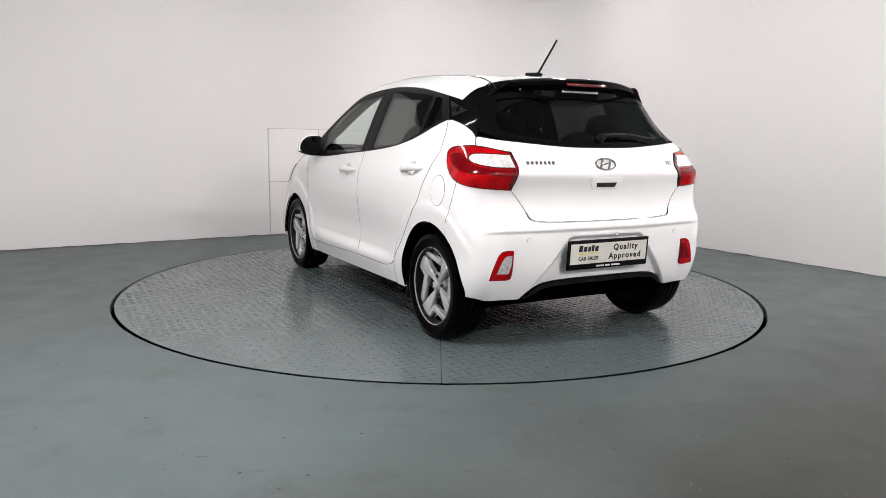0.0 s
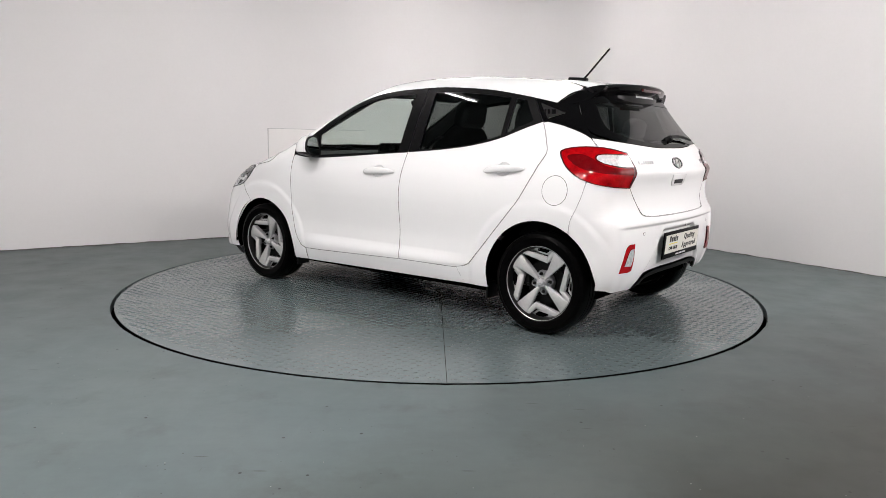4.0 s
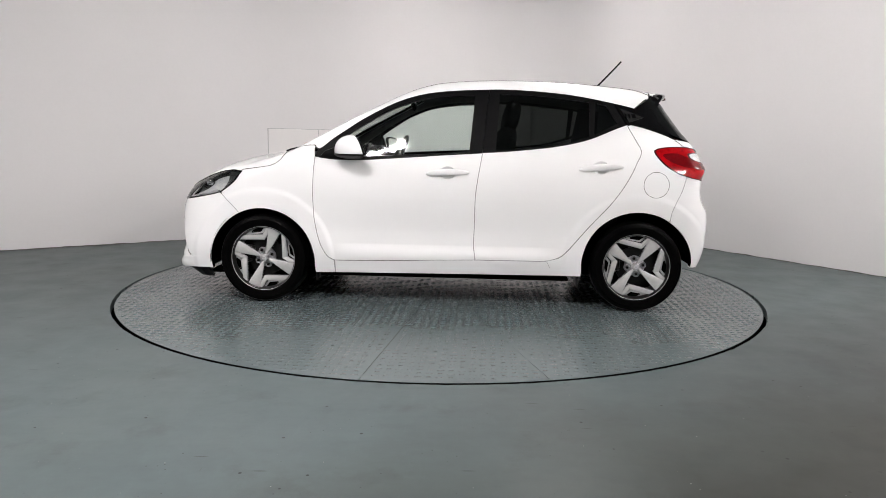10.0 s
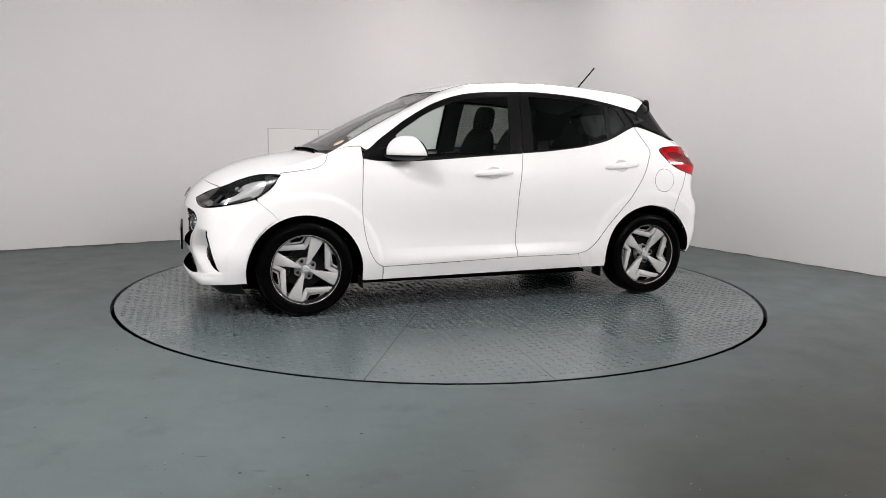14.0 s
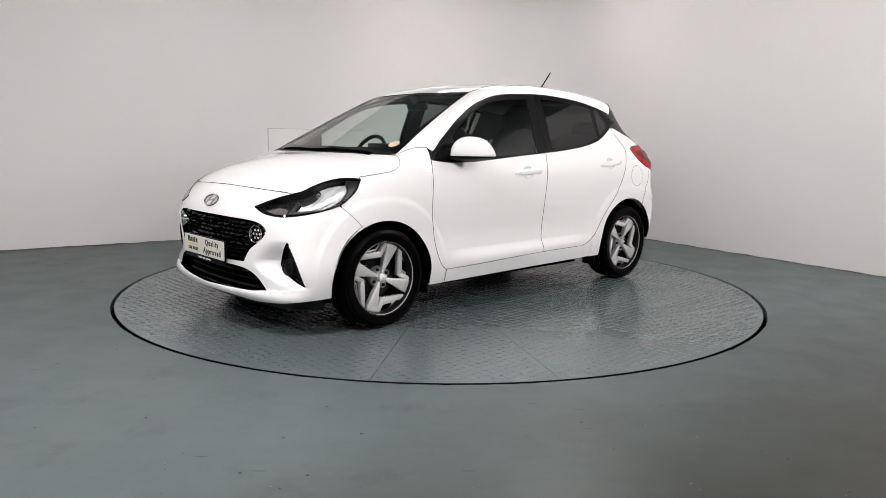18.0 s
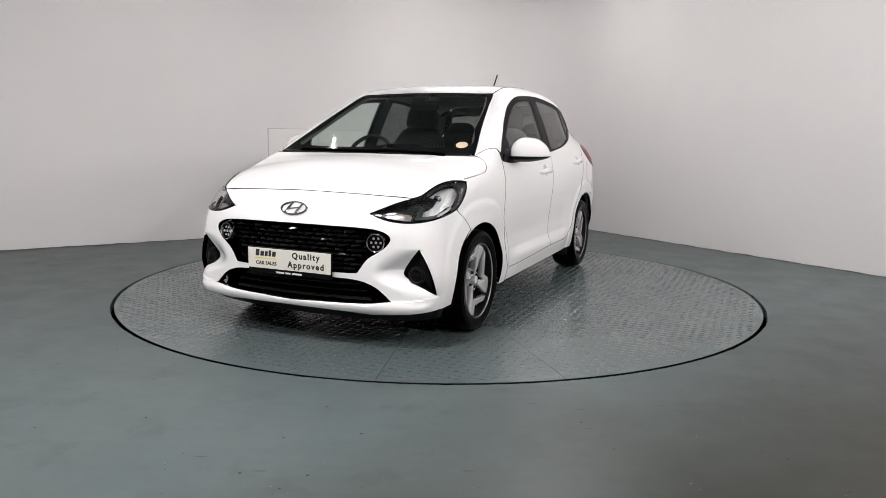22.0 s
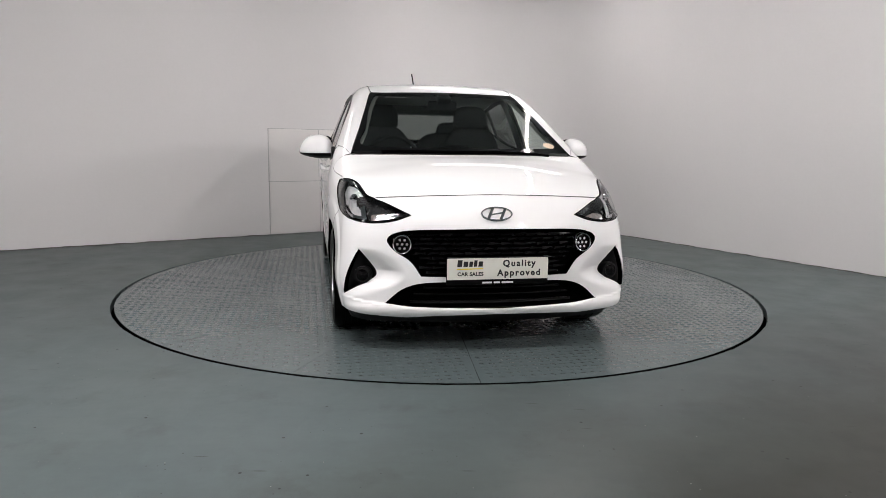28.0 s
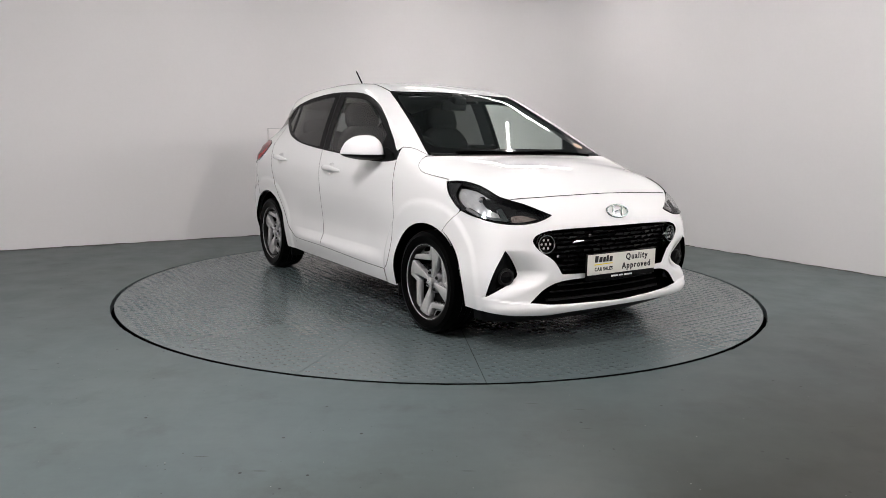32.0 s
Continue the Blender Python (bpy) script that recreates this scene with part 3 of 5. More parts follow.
def cells(loops, ca, cb):
    """Fills outlines (even-odd) with small convex cells."""
    segs = []
    for lp in loops:
        for (a0, b0), (a1, b1) in zip(lp, np.roll(lp, -1, 0)):
            if abs(a1 - a0) > 1e-9:
                segs.append((a0, b0, a1, b1) if a0 < a1 else (a1, b1, a0, b0))
    segs = np.array(segs)
    lo, hi = segs[:, 0].min(), segs[:, 2].max()
    cuts = sorted(set(np.round(np.concatenate([segs[:, 0], segs[:, 2], np.arange(math.ceil(lo / ca), math.floor(hi / ca) + 1) * ca]), 6)))
    slim = [cuts[0]]
    for c in cuts[1:]:
        if c - slim[-1] > ca * 0.02:
            slim.append(c)
    ids, verts, faces = {}, [], []

    def vid(a, b):
        key = (round(a, 5), round(b, 5))
        if key not in ids:
            ids[key] = len(verts)
            verts.append((a, b))
        return ids[key]

    for l, r in zip(slim, slim[1:]):
        m = (l + r) / 2
        hit = segs[(segs[:, 0] <= m) & (segs[:, 2] > m)]
        slope = (hit[:, 3] - hit[:, 1]) / (hit[:, 2] - hit[:, 0])
        bl, br, bm = (hit[:, 1] + slope * (q - hit[:, 0]) for q in (l, r, m))
        order = np.argsort(bm)
        for u, w in zip(order[0::2], order[1::2]):
            quad = [(l, bl[u]), (r, br[u]), (r, br[w]), (l, bl[w])]
            j0, j1 = math.floor(min(bl[u], br[u]) / cb), math.ceil(max(bl[w], br[w]) / cb)
            for j in range(j0, j1):
                poly = quad
                for sign, lim in ((1, j * cb), (-1, (j + 1) * cb)):
                    new_poly = []
                    for (a0, b0), (a1, b1) in zip(poly, poly[1:] + poly[:1]):
                        d0, d1 = sign * (b0 - lim), sign * (b1 - lim)
                        if d0 >= 0:
                            new_poly.append((a0, b0))
                        if (d0 < 0) != (d1 < 0):
                            t = d0 / (d0 - d1)
                            new_poly.append((a0 + t * (a1 - a0), b0 + t * (b1 - b0)))
                    poly = new_poly
                    if len(poly) < 3:
                        break
                if len(poly) > 2:
                    f = []
                    for a, b in poly:
                        i = vid(a, b)
                        if i not in f:
                            f.append(i)
                    if len(f) > 2:
                        faces.append(tuple(f))
    return np.array(verts), faces


FLIP = np.array([1, -1, 1])


def skin(name, view, loops, material, parent, lift=0.0, rim=0.012, right=False, label="", fine=1.0, shape=None):
    """A panel of the body: outlines in a view, laid on the form, with turned-in edges. right: the same on the car's other side."""
    ca, cb = CELL[view]
    loops = [bent(lp, view, True, fine) for lp in loops]
    q, faces = cells(loops, ca * fine, cb * fine)
    p = at3(view, q)
    n = outward(p)
    if shape is None:
        p = p + n * lift
    else:
        def moved(dq):
            w = at3(view, q + dq)
            return w + outward(w) * (lift + shape(w))[:, None]
        ha, hb = np.array([ca * .12, 0]), np.array([0, cb * .12])
        p = moved(0)
        g = np.cross(moved(ha) - moved(-ha), moved(hb) - moved(-hb))
        g /= np.linalg.norm(g, axis=1, keepdims=True) + 1e-12
        n = g * np.sign(np.einsum("ij,ij->i", g, n))[:, None]
    # faces look outwards
    a, b, c = (p[[f[i] for f in faces]] for i in (0, 1, 2))
    g = np.einsum("ij,ij->i", np.cross(b - a, c - a), n[[f[0] for f in faces]])
    if np.median(g) < 0:
        faces = [f[::-1] for f in faces]
    verts, norms = [p], [n]
    base = len(p)
    if rim:
        for lp in loops:
            e = at3(view, lp)
            en = outward(e)
            e = e + en * (lift if shape is None else (lift + shape(e))[:, None])
            k = len(e)
            t = np.roll(e, -1, 0) - np.roll(e, 1, 0)
            s = np.cross(t, en)
            s = s / (np.linalg.norm(s, axis=1, keepdims=True) + 1e-12)
            verts += [e, e - en * rim]
            norms += [s, s]
            faces += [(base + i, base + (i + 1) % k, base + k + (i + 1) % k, base + k + i) for i in range(k)]
            base += 2 * k
    verts, norms = np.concatenate(verts), np.concatenate(norms)
    if right:
        verts, norms, faces = verts * FLIP, norms * FLIP, [f[::-1] for f in faces]
    ob = new(name, mesh_of(name, verts, faces, material, normals=norms))
    ob.parent = parent
    if label:
        tagged(ob, label=label)
    return ob


def both(lp):
    """An outline given from the middle round to the middle again, closed with its mirror image (N and E views)."""
    return [*lp, *[(-q[0], *q[1:]) for q in reversed(lp) if abs(q[0]) > 1e-6]]


def seam(view, runs, parent, name="seam_gap", width=0.005, lift=-0.003, right=False, fill=None):
    """The dark bottom of a gap between panels."""
    c = bent(line(view, *runs), view, False)
    p = at3(view, c)
    n = outward(p)
    t = np.gradient(p, axis=0)
    s = np.cross(t, n)
    s /= np.linalg.norm(s, axis=1, keepdims=True) + 1e-12
    v = np.concatenate([p + s * width + n * lift, p - s * width + n * lift])
    k = len(p)
    f = [(i, i + 1, k + i + 1, k + i) for i in range(k - 1)]
    if right:
        v = v * FLIP
    ob = new(name, mesh_of(name, v, f, fill or M_SEAM))
    ob.parent = parent
    return ob


# outlines that several panels share
BELT = [(.742, .944), (.562, .943), (.382, .953), (.023, .980)]
BELT_REAR = [(-.338, 1.006), (-.518, 1.023), (-.699, 1.047), (-.881, 1.089), (-1.065, 1.163)]
RAIL = [(.835, 1.012), (.748, 1.078), (.642, 1.151), (.572, 1.199), (.393, 1.297), (.211, 1.362), (.028, 1.391), (-.156, 1.401)]
RAIL_REAR = [(-.341, 1.406), (-.525, 1.398), (-.709, 1.382), (-.891, 1.355)]
ARCH_F = [(1.2145 + .35 * math.cos(radians(a)), .273 + .35 * math.sin(radians(a))) for a in range(-11, 192, 7)]
ARCH_R = [(-1.208 + .348 * math.cos(radians(a)), .296 + .348 * math.sin(radians(a))) for a in range(-14, 184, 7)]
LAMP_F = [(27.6, .706, 1), (32.6, .675), (39.0, .664), (48.0, .682), (57.0, .719), (62.5, .790), (65.2, .856, 1), (58.5, .860), (52.5, .845), (48.0, .820), (43.7, .789), (36.2, .757)]
SEAM_F = [(1.487, .707), (1.458, .681), (1.429, .655), (1.398, .626)]
LAMP_R = [(62.0, 1.026), (59.0, 1.045), (53.0, 1.053), (47.0, 1.047), (39.0, 1.021, 1), (36.1, .931), (38.5, .835, 1), (46.5, .847), (52.0, .863), (56.0, .890), (59.3, .934), (61.2, .979)]
SEAM_R = [(-1.486, .864), (-1.462, .780), (-1.433, .713), (-1.410, .658)]
GRILLE = [(0, .642), (14, .640), (27.9, .631), (32.4, .610), (33.6, .580), (31.6, .532), (26.8, .476), (23.6, .402, 1), (16.1, .400), (0, .398)]
INTAKE = [(0, .238), (7.5, .240), (26.3, .248), (34.0, .262, 1), (29.4, .332), (24.5, .364), (16.1, .374), (0, .375)]
FOG = [(41.4, .537, 1), (44.2, .430), (46.8, .292, 1), (42.8, .330), (39.2, .358), (36.6, .400), (37.8, .455)]


FOG_NEAR = Curve((.26, 48.0), (.292, 46.4), (.330, 42.8), (.358, 39.2), (.400, 36.6), (.455, 37.8), (.537, 41.4), (.60, 43.0))
FOG_FAR = Curve((.26, 47.4), (.292, 46.8), (.430, 44.2), (.537, 41.4), (.60, 40.0))


def fog_hollow(p):
    """How far the bumper falls back beside each fog lamp, deepest at the inner edge of its opening."""
    a = np.degrees(np.arctan2(np.abs(p[:, 1]), p[:, 0] - 1.0))
    z = p[:, 2]
    near, far = FOG_NEAR(z), FOG_FAR(z)
    wide = np.clip((far - near) / 7.6, 0, 1)
    return -.058 * wide * step(a, near - 9, near) * (1 - step(a, near + .8, np.maximum(far, near + 1.6)))


def cheek(p):
    """Relief of the front bumper: a lip along its foot and a hollow beside each fog lamp."""
    a = np.degrees(np.arctan2(np.abs(p[:, 1]), p[:, 0] - 1.0))
    z = p[:, 2]
    foot = .240 + .022 * step(a, 26, 34) + .030 * step(a, 34, 49)
    lip = .0095 * (1 - step(z, foot - .004, foot + .006)) * (1 - step(a, 34, 54))
    return lip + fog_hollow(p)


def cup_ring(cx, cz):
    return [(cx + .052 * math.cos(i / 8 * math.pi), cz - .001 + .040 * math.sin(i / 8 * math.pi)) for i in range(16)]


HANDLE_F, HANDLE_R = (.004, .873), (-.960, .919)


def car_body(car):
    """White body panels, black trim and glass, both sides."""
    for right in (False, True):
        hand = dict(right=right)
        # front wing
        arch = [q for q in ARCH_F if q[0] < 1.365]
        fender = ([(1.3635, .5895, 1)] + arch + [(.862, .207, 1), (.737, .207, 1), (.740, .288, 1), (.7845, .320), (.833, .412), (.865, .559), (.873, .703), (.867, .882), (.862, .962, 1)]
                  + line("S", ("T", (.868, .751, 1), (.95, .722), (1.02, .697), (1.052, .688, 1)), ("S", (1.064, .977), (1.089, .935), (1.135, .903), (1.209, .887), (1.348, .866, 1)),
                         ("N", (62.8, .790), (57.5, .7205, 1)), ("S", *[(x - .0025, z + .001) for x, z in SEAM_F])))
        skin("front_wing", "S", [fender], M_WHITE, car, fine=.6, **hand)
        # doors
        front = [(.856, .957, 1)] + BELT + [(-.2135, .996, 1), (-.186, .826), (-.174, .719), (-.171, .537), (-.167, .408, 1), (-.180, .318, 1), (.378, .302), (.732, .293, 1),
                                          (.779, .322), (.828, .414), (.860, .559), (.868, .703), (.862, .882)]
        door = skin("front_door", "S", [front, cup_ring(*HANDLE_F)], M_WHITE, car, label="white front door with a black window frame", fine=.6, **hand)
        rear = [(-.2185, .998, 1)] + BELT_REAR + [(-1.129, 1.186, 1), (-1.184, 1.081), (-1.210, 1.019), (-1.179, .949), (-1.142, .871), (-1.057, .734), (-.886, .533), (-.749, .370),
                                                (-.712, .343), (-.640, .322), (-.537, .320), (-.1855, .3185, 1), (-.172, .408, 1), (-.176, .537), (-.179, .719), (-.191, .826)]
        door2 = skin("rear_door", "S", [rear, cup_ring(*HANDLE_R)], M_WHITE, car, label="white rear door with dark tinted glass", fine=.6, **hand)
        # sill
        skin("sill", "S", [[(.731, .288, 1), (.378, .297), (-.18, .3135), (-.537, .3155), (-.640, .317, 1), (-.690, .222, 1), (-.17, .218), (.378, .212), (.731, .207, 1)]], M_WHITE, car, **hand)
        # rear quarter
        quarter = ([(-.8605, .222, 1), (-.6905, .222, 1), (-.6408, .318, 1), (-.716, .338), (-.753, .365), (-.890, .529), (-1.061, .730), (-1.147, .868), (-1.184, .946), (-1.215, 1.019), (-1.189, 1.083),
                    (-1.136, 1.182, 1), (-1.160, 1.187, 1), (-1.247, 1.166), (-1.371, 1.125)]
                   + line("S", ("E", (51.5, 1.098, 1), (50.2, 1.0545, 1), (53.2, 1.0555), (59.2, 1.0475), (62.3, 1.027), (61.5, .978), (59.6, .932), (56.2, .8875), (54.2, .8745, 1)), ("S", *[(x + .0025, z) for x, z in SEAM_R], (-1.3955, .590, 1)))
                   + [q for q in ARCH_R if q[0] > -1.39 and q[1] > .24][::-1])
        skin("rear_quarter", "S", [quarter], M_WHITE, car, fine=.6, **hand)
        # white roof rail and A-pillar
        rail = (line("C", ("T", (.868, .747, 1)), ("S", *RAIL, *RAIL_REAR, (-1.037, 1.327), (-1.181, 1.295, 1), (-1.285, 1.365, 1)))
                + line("C", ("T", (-1.285, .500, 1), (-1.2, .501), (-.8, .506), (-.4, .508), (0.0, .506), (.275, .504, 1), (.50, .552), (.761, .611), (1.02, .676, 1), (1.052, .684, 1), (1.02, .693), (.95, .718))))
        skin("roof_rail", "C", [rail], M_WHITE, car, **hand)
        # black window surround, one for each door
        wf_hole = [(.641, 1.105, 1), (.57, 1.156), (.392, 1.263), (.211, 1.329), (.027, 1.356), (-.160, 1.367, 1), (-.131, .999, 1), (.311, .978), (.600, .962, 1)]
        surround = [(.862, .965, 1)] + BELT[0:] + [(-.2135, .998, 1), (-.250, 1.401, 1)] + RAIL[::-1]
        skin("window_surround", "S", [surround, wf_hole], M_SATIN, door, lift=-.003, **hand)
        skin("window_glass", "S", [wf_hole], M_SCREEN, door, lift=-.006, rim=0, label="clear side window glass", **hand)
        r_hole = [(-.318, 1.375, 1), (-.524, 1.368), (-.708, 1.352), (-.893, 1.329, 1), (-.886, 1.110, 1), (-.699, 1.058), (-.518, 1.034), (-.299, 1.018, 1)]
        q_hole = [(-.932, 1.324, 1), (-.998, 1.311, 1), (-1.069, 1.196, 1), (-.918, 1.122, 1)]
        surround = [(-.2175, 1.000, 1)] + BELT_REAR + [(-1.127, 1.187, 1), (-1.046, 1.324, 1)] + RAIL_REAR[::-1] + [(-.254, 1.403, 1)]
        skin("window_surround", "S", [surround, r_hole, q_hole], M_SATIN, door2, lift=-.003, **hand)
        skin("window_glass", "S", [r_hole], M_DARKGLASS, door2, lift=-.006, rim=0, label="dark privacy glass", **hand)
        skin("quarter_glass", "S", [q_hole], M_DARKGLASS, door2, lift=-.006, rim=0, label="small dark quarter glass", **hand)
        # black pillar at the tail
        pillar = [(-1.132, 1.190, 1), (-1.050, 1.325, 1), (-1.183, 1.293, 1), (-1.318, 1.380, 1), (-1.345, 1.352, 1), (-1.305, 1.285), (-1.374, 1.171), (-1.447, 1.088, 1), (-1.371, 1.130), (-1.247, 1.171), (-1.160, 1.192)]
        dp = skin("tail_pillar", "S", [pillar], M_BLACK, car, lift=-.002, **hand)
        skin("pillar_badge_plate", "S", [[(-1.085, 1.296, 1), (-1.245, 1.237, 1), (-1.150, 1.206, 1)]], M_PLAST, dp, lift=.001, rim=.004, fine=.5, **hand)
        for x0, x1 in ((-1.120, -1.128), (-1.140, -1.148), (-1.160, -1.185)):
            skin("badge_bar", "S", [[(x0, 1.258, 1), (x1, 1.258, 1), (x1 - .006, 1.232, 1), (x0 - .006, 1.232, 1)]], M_BLACK, dp, lift=.003, rim=.003, fine=.4, **hand)
        # gaps
        for runs in ((("S", (.866, .958), (.866, .882), (.872, .703), (.864, .559), (.832, .413), (.783, .321), (.736, .291), (.378, .2995), (-.18, .316), (-.537, .3175), (-.640, .3195), (-.714, .340), (-.751, .367), (-.888, .531),
                       (-1.059, .732), (-1.1445, .869), (-1.1815, .947), (-1.2125, 1.019), (-1.1865, 1.082), (-1.132, 1.187)),),
                     (("S", (-.2165, 1.003), (-.2155, .997), (-.1885, .826), (-.1765, .719), (-.1735, .537), (-.1695, .408), (-.183, .317)),),
                     (("S", (.734, .291), (.734, .208)),), (("S", (1.046, 1.0), (1.066, .978), (1.0905, .937), (1.136, .905), (1.209, .8895), (1.350, .869)),),
                     (("T", (.868, .749), (.95, .720), (1.02, .695), (1.05, .686)),), (("S", *SEAM_F, (1.365, .592)),), (("S", *SEAM_R, (-1.398, .593)),)):
            seam("S", runs, car, fill=M_SEAM_PALE if runs[0][1] in (SEAM_F[0], SEAM_R[0]) else None, **hand)
        # fuel flap on the left side
        if not right:
            ring = [(-1.3045 + .079 * math.cos(a / 12 * math.pi), .817 + .081 * math.sin(a / 12 * math.pi)) for a in range(24)]
            inner = [(-1.3045 + .0765 * math.cos(a / 12 * math.pi), .817 + .0785 * math.sin(a / 12 * math.pi)) for a in range(24)]
            flap = skin("fuel_flap", "S", [inner], M_WHITE, car, lift=.0015, rim=.003, fine=.7, label="round white fuel flap")
            skin("flap_gap", "S", [ring, inner], M_GAP, flap, lift=.0008, rim=0, fine=.6)
        # handles
        for d, cx, cz, hl_, rise in ((door, *HANDLE_F, .138, .010), (door2, *HANDLE_R, .140, .022)):
            handle(d, cx, cz, hl_, rise, right)
        # rear lamp
        skin("lamp_back", "E", [LAMP_R], M_DARKRED, car, lift=-.004, rim=.01, fine=.8, **hand)
        lamp = skin("tail_lamp", "E", [LAMP_R], M_RED, car, lift=.001, rim=.006, fine=.6, label="red tail lamp with a clear reversing lens",
                    shape=lambda p: .003 * np.sin(np.clip((p[:, 2] - .85) * 16, 0, 3.1)), **hand)
        clear = [(50.6, .986), (50.2, 1.004), (47.6, 1.010), (39.2, 1.006, 1), (37.2, .945, 1), (43.0, .948), (48.6, .966)]
        edge_ = [(q[0] + (q[0] - 44) * .09, q[1] + (q[1] - .978) * .20, *q[2:]) for q in clear]
        skin("lens_frame", "E", [edge_], M_DARKRED, lamp, lift=.0053, rim=.002, fine=.4, **hand)
        skin("reversing_lens", "E", [clear], M_CLEARLENS, lamp, lift=.0058, rim=.003, fine=.3, shape=lambda p: .0016 * np.abs(np.sin(p[:, 1] * 230)), **hand)
        skin("lens_edge", "E", [[(37.4, .934, 1), (39.6, 1.012, 1), (38.8, 1.016, 1), (36.6, .934, 1), (38.2, .84, 1), (39.0, .845, 1)]], M_DARKRED, lamp, lift=.0052, rim=.002, fine=.5, **hand)
        rim_in = [(q[0] + (48.5 - q[0]) * .028, q[1] + (.945 - q[1]) * .036, *q[2:]) for q in LAMP_R]
        skin("lamp_border", "E", [LAMP_R, rim_in], M_DARKRED, lamp, lift=.0047, rim=.002, fine=.5, **hand)
        shade = [(59.6, 1.000), (55.0, 1.012), (51.8, .990), (48.8, .958), (43.0, .938), (37.0, .934), (37.4, .908), (44.0, .912), (50.0, .918), (56.0, .945)]
        skin("lamp_shade", "E", [shade], M_DEEPRED, lamp, lift=.0049, rim=.002, fine=.5, **hand)
        # headlamp
        headlamp(car, right)
        # fog recess in the front bumper
        skin("fog_recess", "N", [FOG], M_PLAST, car, lift=-.026, rim=0, fine=.5, shape=lambda p: 1.08 * fog_hollow(p), label="black plastic fog lamp recess", **hand)
        # inner wheel arch
        for wx in (WHEEL_F, WHEEL_R):
            arch_liner(car, wx, right)
    # bonnet
    bonnet_front = [(0, .8045), (15.9, .8005), (30, .7925), (41.0, .7815)]
    half = line("C", ("N", *bonnet_front[:-1], (41.0, .7815, 1)), ("N", (43.9, .793), (48.0, .8245), (52.5, .8495), (58.5, .8645), (64.5, .861, 1)),
                ("S", (1.350, .8705, 1), (1.209, .8905), (1.137, .9065), (1.091, .938), (1.067, .980, 1)), ("T", (1.075, .66), (1.115, .45), (1.15, .2), (1.158, 0)))
    loop = [*half, *[(q[0], 180 - q[1], *q[2:]) for q in reversed(half) if abs(q[1] - 90) > 1e-6]]
    skin("bonnet", "C", [loop], M_WHITE, car, label="white bonnet", lift=.001)
    seam("N", (("N", (-41, .780), (-30, .791), (-15.9, .799), (0, .803), (15.9, .799), (30, .791), (41, .780)),), car)
    # front bumper
    half = ([(0, .8015), (15.9, .7975), (30, .7895), (40.8, .7785, 1), (36.0, .756), (27.2, .704, 1), (32.4, .672), (39.0, .661), (48.0, .679), (56.8, .7155, 1)]
            + line("N", ("S", *[(x + .0015, z - .001) for x, z in SEAM_F], (1.3665, .5885, 1)), ("S", *[q for q in ARCH_F if q[0] > 1.363][::-1]), ("S", (1.560, .219, 1)))
            + [(44.0, .216), (34.0, .204, 1), (28.5, .198, 1), (20.0, .206), (7.6, .211), (0, .212)])
    skin("front_bumper", "N", [both(half), both(GRILLE), both(INTAKE), FOG, [(-q[0], *q[1:]) for q in FOG]], M_WHITE, car, rim=.03, label="white front bumper with black openings", fine=.42, shape=cheek)
    # windscreen, roof, tailgate
    half = line("C", ("T", (1.150, 0), (1.147, .22), (1.10, .48), (1.022, .672, 1), (.761, .608), (.277, .501, 1), (.300, .40), (.318, .2), (.322, 0)))
    loop = [*half, *[(q[0], 180 - q[1], *q[2:]) for q in reversed(half) if abs(q[1] - 90) > 1e-6]]
    half = line("C", ("T", (1.070, 0), (1.065, .22), (1.022, .46), (.958, .612), (.761, .570), (.318, .470), (.335, .40), (.350, .2), (.352, 0)))
    clear = [*half, *[(q[0], 180 - q[1], *q[2:]) for q in reversed(half) if abs(q[1] - 90) > 1e-6]]
    screen = skin("windscreen", "C", [loop, clear], M_BLACK, car, lift=-.002, label="windscreen with a black printed border")
    skin("windscreen_glass", "C", [clear], M_SCREEN, screen, lift=-.003, rim=0, label="clear faintly green glass")
    half = line("C", ("T", (.317, 0), (.313, .2), (.295, .40), (.272, .495, 1), (0.0, .498), (-.4, .500), (-.8, .498), (-1.2, .493), (-1.285, .492, 1), (-1.315, .35), (-1.33, 0)))
    loop = [*half, *[(q[0], 180 - q[1], *q[2:]) for q in reversed(half) if abs(q[1] - 90) > 1e-6]]
    skin("roof", "C", [loop], M_WHITE, car, label="white roof", lift=.001)
    for right in (False, True):
        seam("C", (("T", (.28, .503), (0.0, .502), (-.4, .504), (-.8, .502), (-1.2, .497), (-1.285, .496)),), car, right=right, width=.007, lift=-.005)
    tail = [(0, 1.047), (17.9, 1.051), (38.9, 1.075), (51.0, 1.098, 1), (49.6, 1.054, 1), (38.6, 1.025, 1), (35.8, .931), (38.1, .833, 1), (34.0, .745), (31.3, .690), (27.0, .677), (16.6, .673), (0, .672)]
    gate = skin("tailgate", "E", [both(tail)], M_WHITE, car, label="white tailgate with a dark rear window")
    glass = [(0, 1.052), (17.9, 1.056), (38.9, 1.081), (50.0, 1.125), (52.8, 1.175), (55.0, 1.300, 1), (42, 1.335), (10.7, 1.340), (0, 1.340)]
    inner = [(0, 1.075), (17.0, 1.079), (35.0, 1.103), (44.0, 1.150), (47.5, 1.290, 1), (38, 1.305), (10.7, 1.308), (0, 1.308)]
    skin("rear_window_border", "E", [both(glass), both(inner)], M_BLACK, gate, lift=-.001)
    skin("rear_window", "E", [both(inner)], M_REARGLASS, gate, lift=-.003, rim=0, label="dark tinted rear window")
    seam("E", (("E", (-31, .684), (-27, .674), (-16.6, .670), (0, .669), (16.6, .670), (27, .674), (31, .684)),), car)
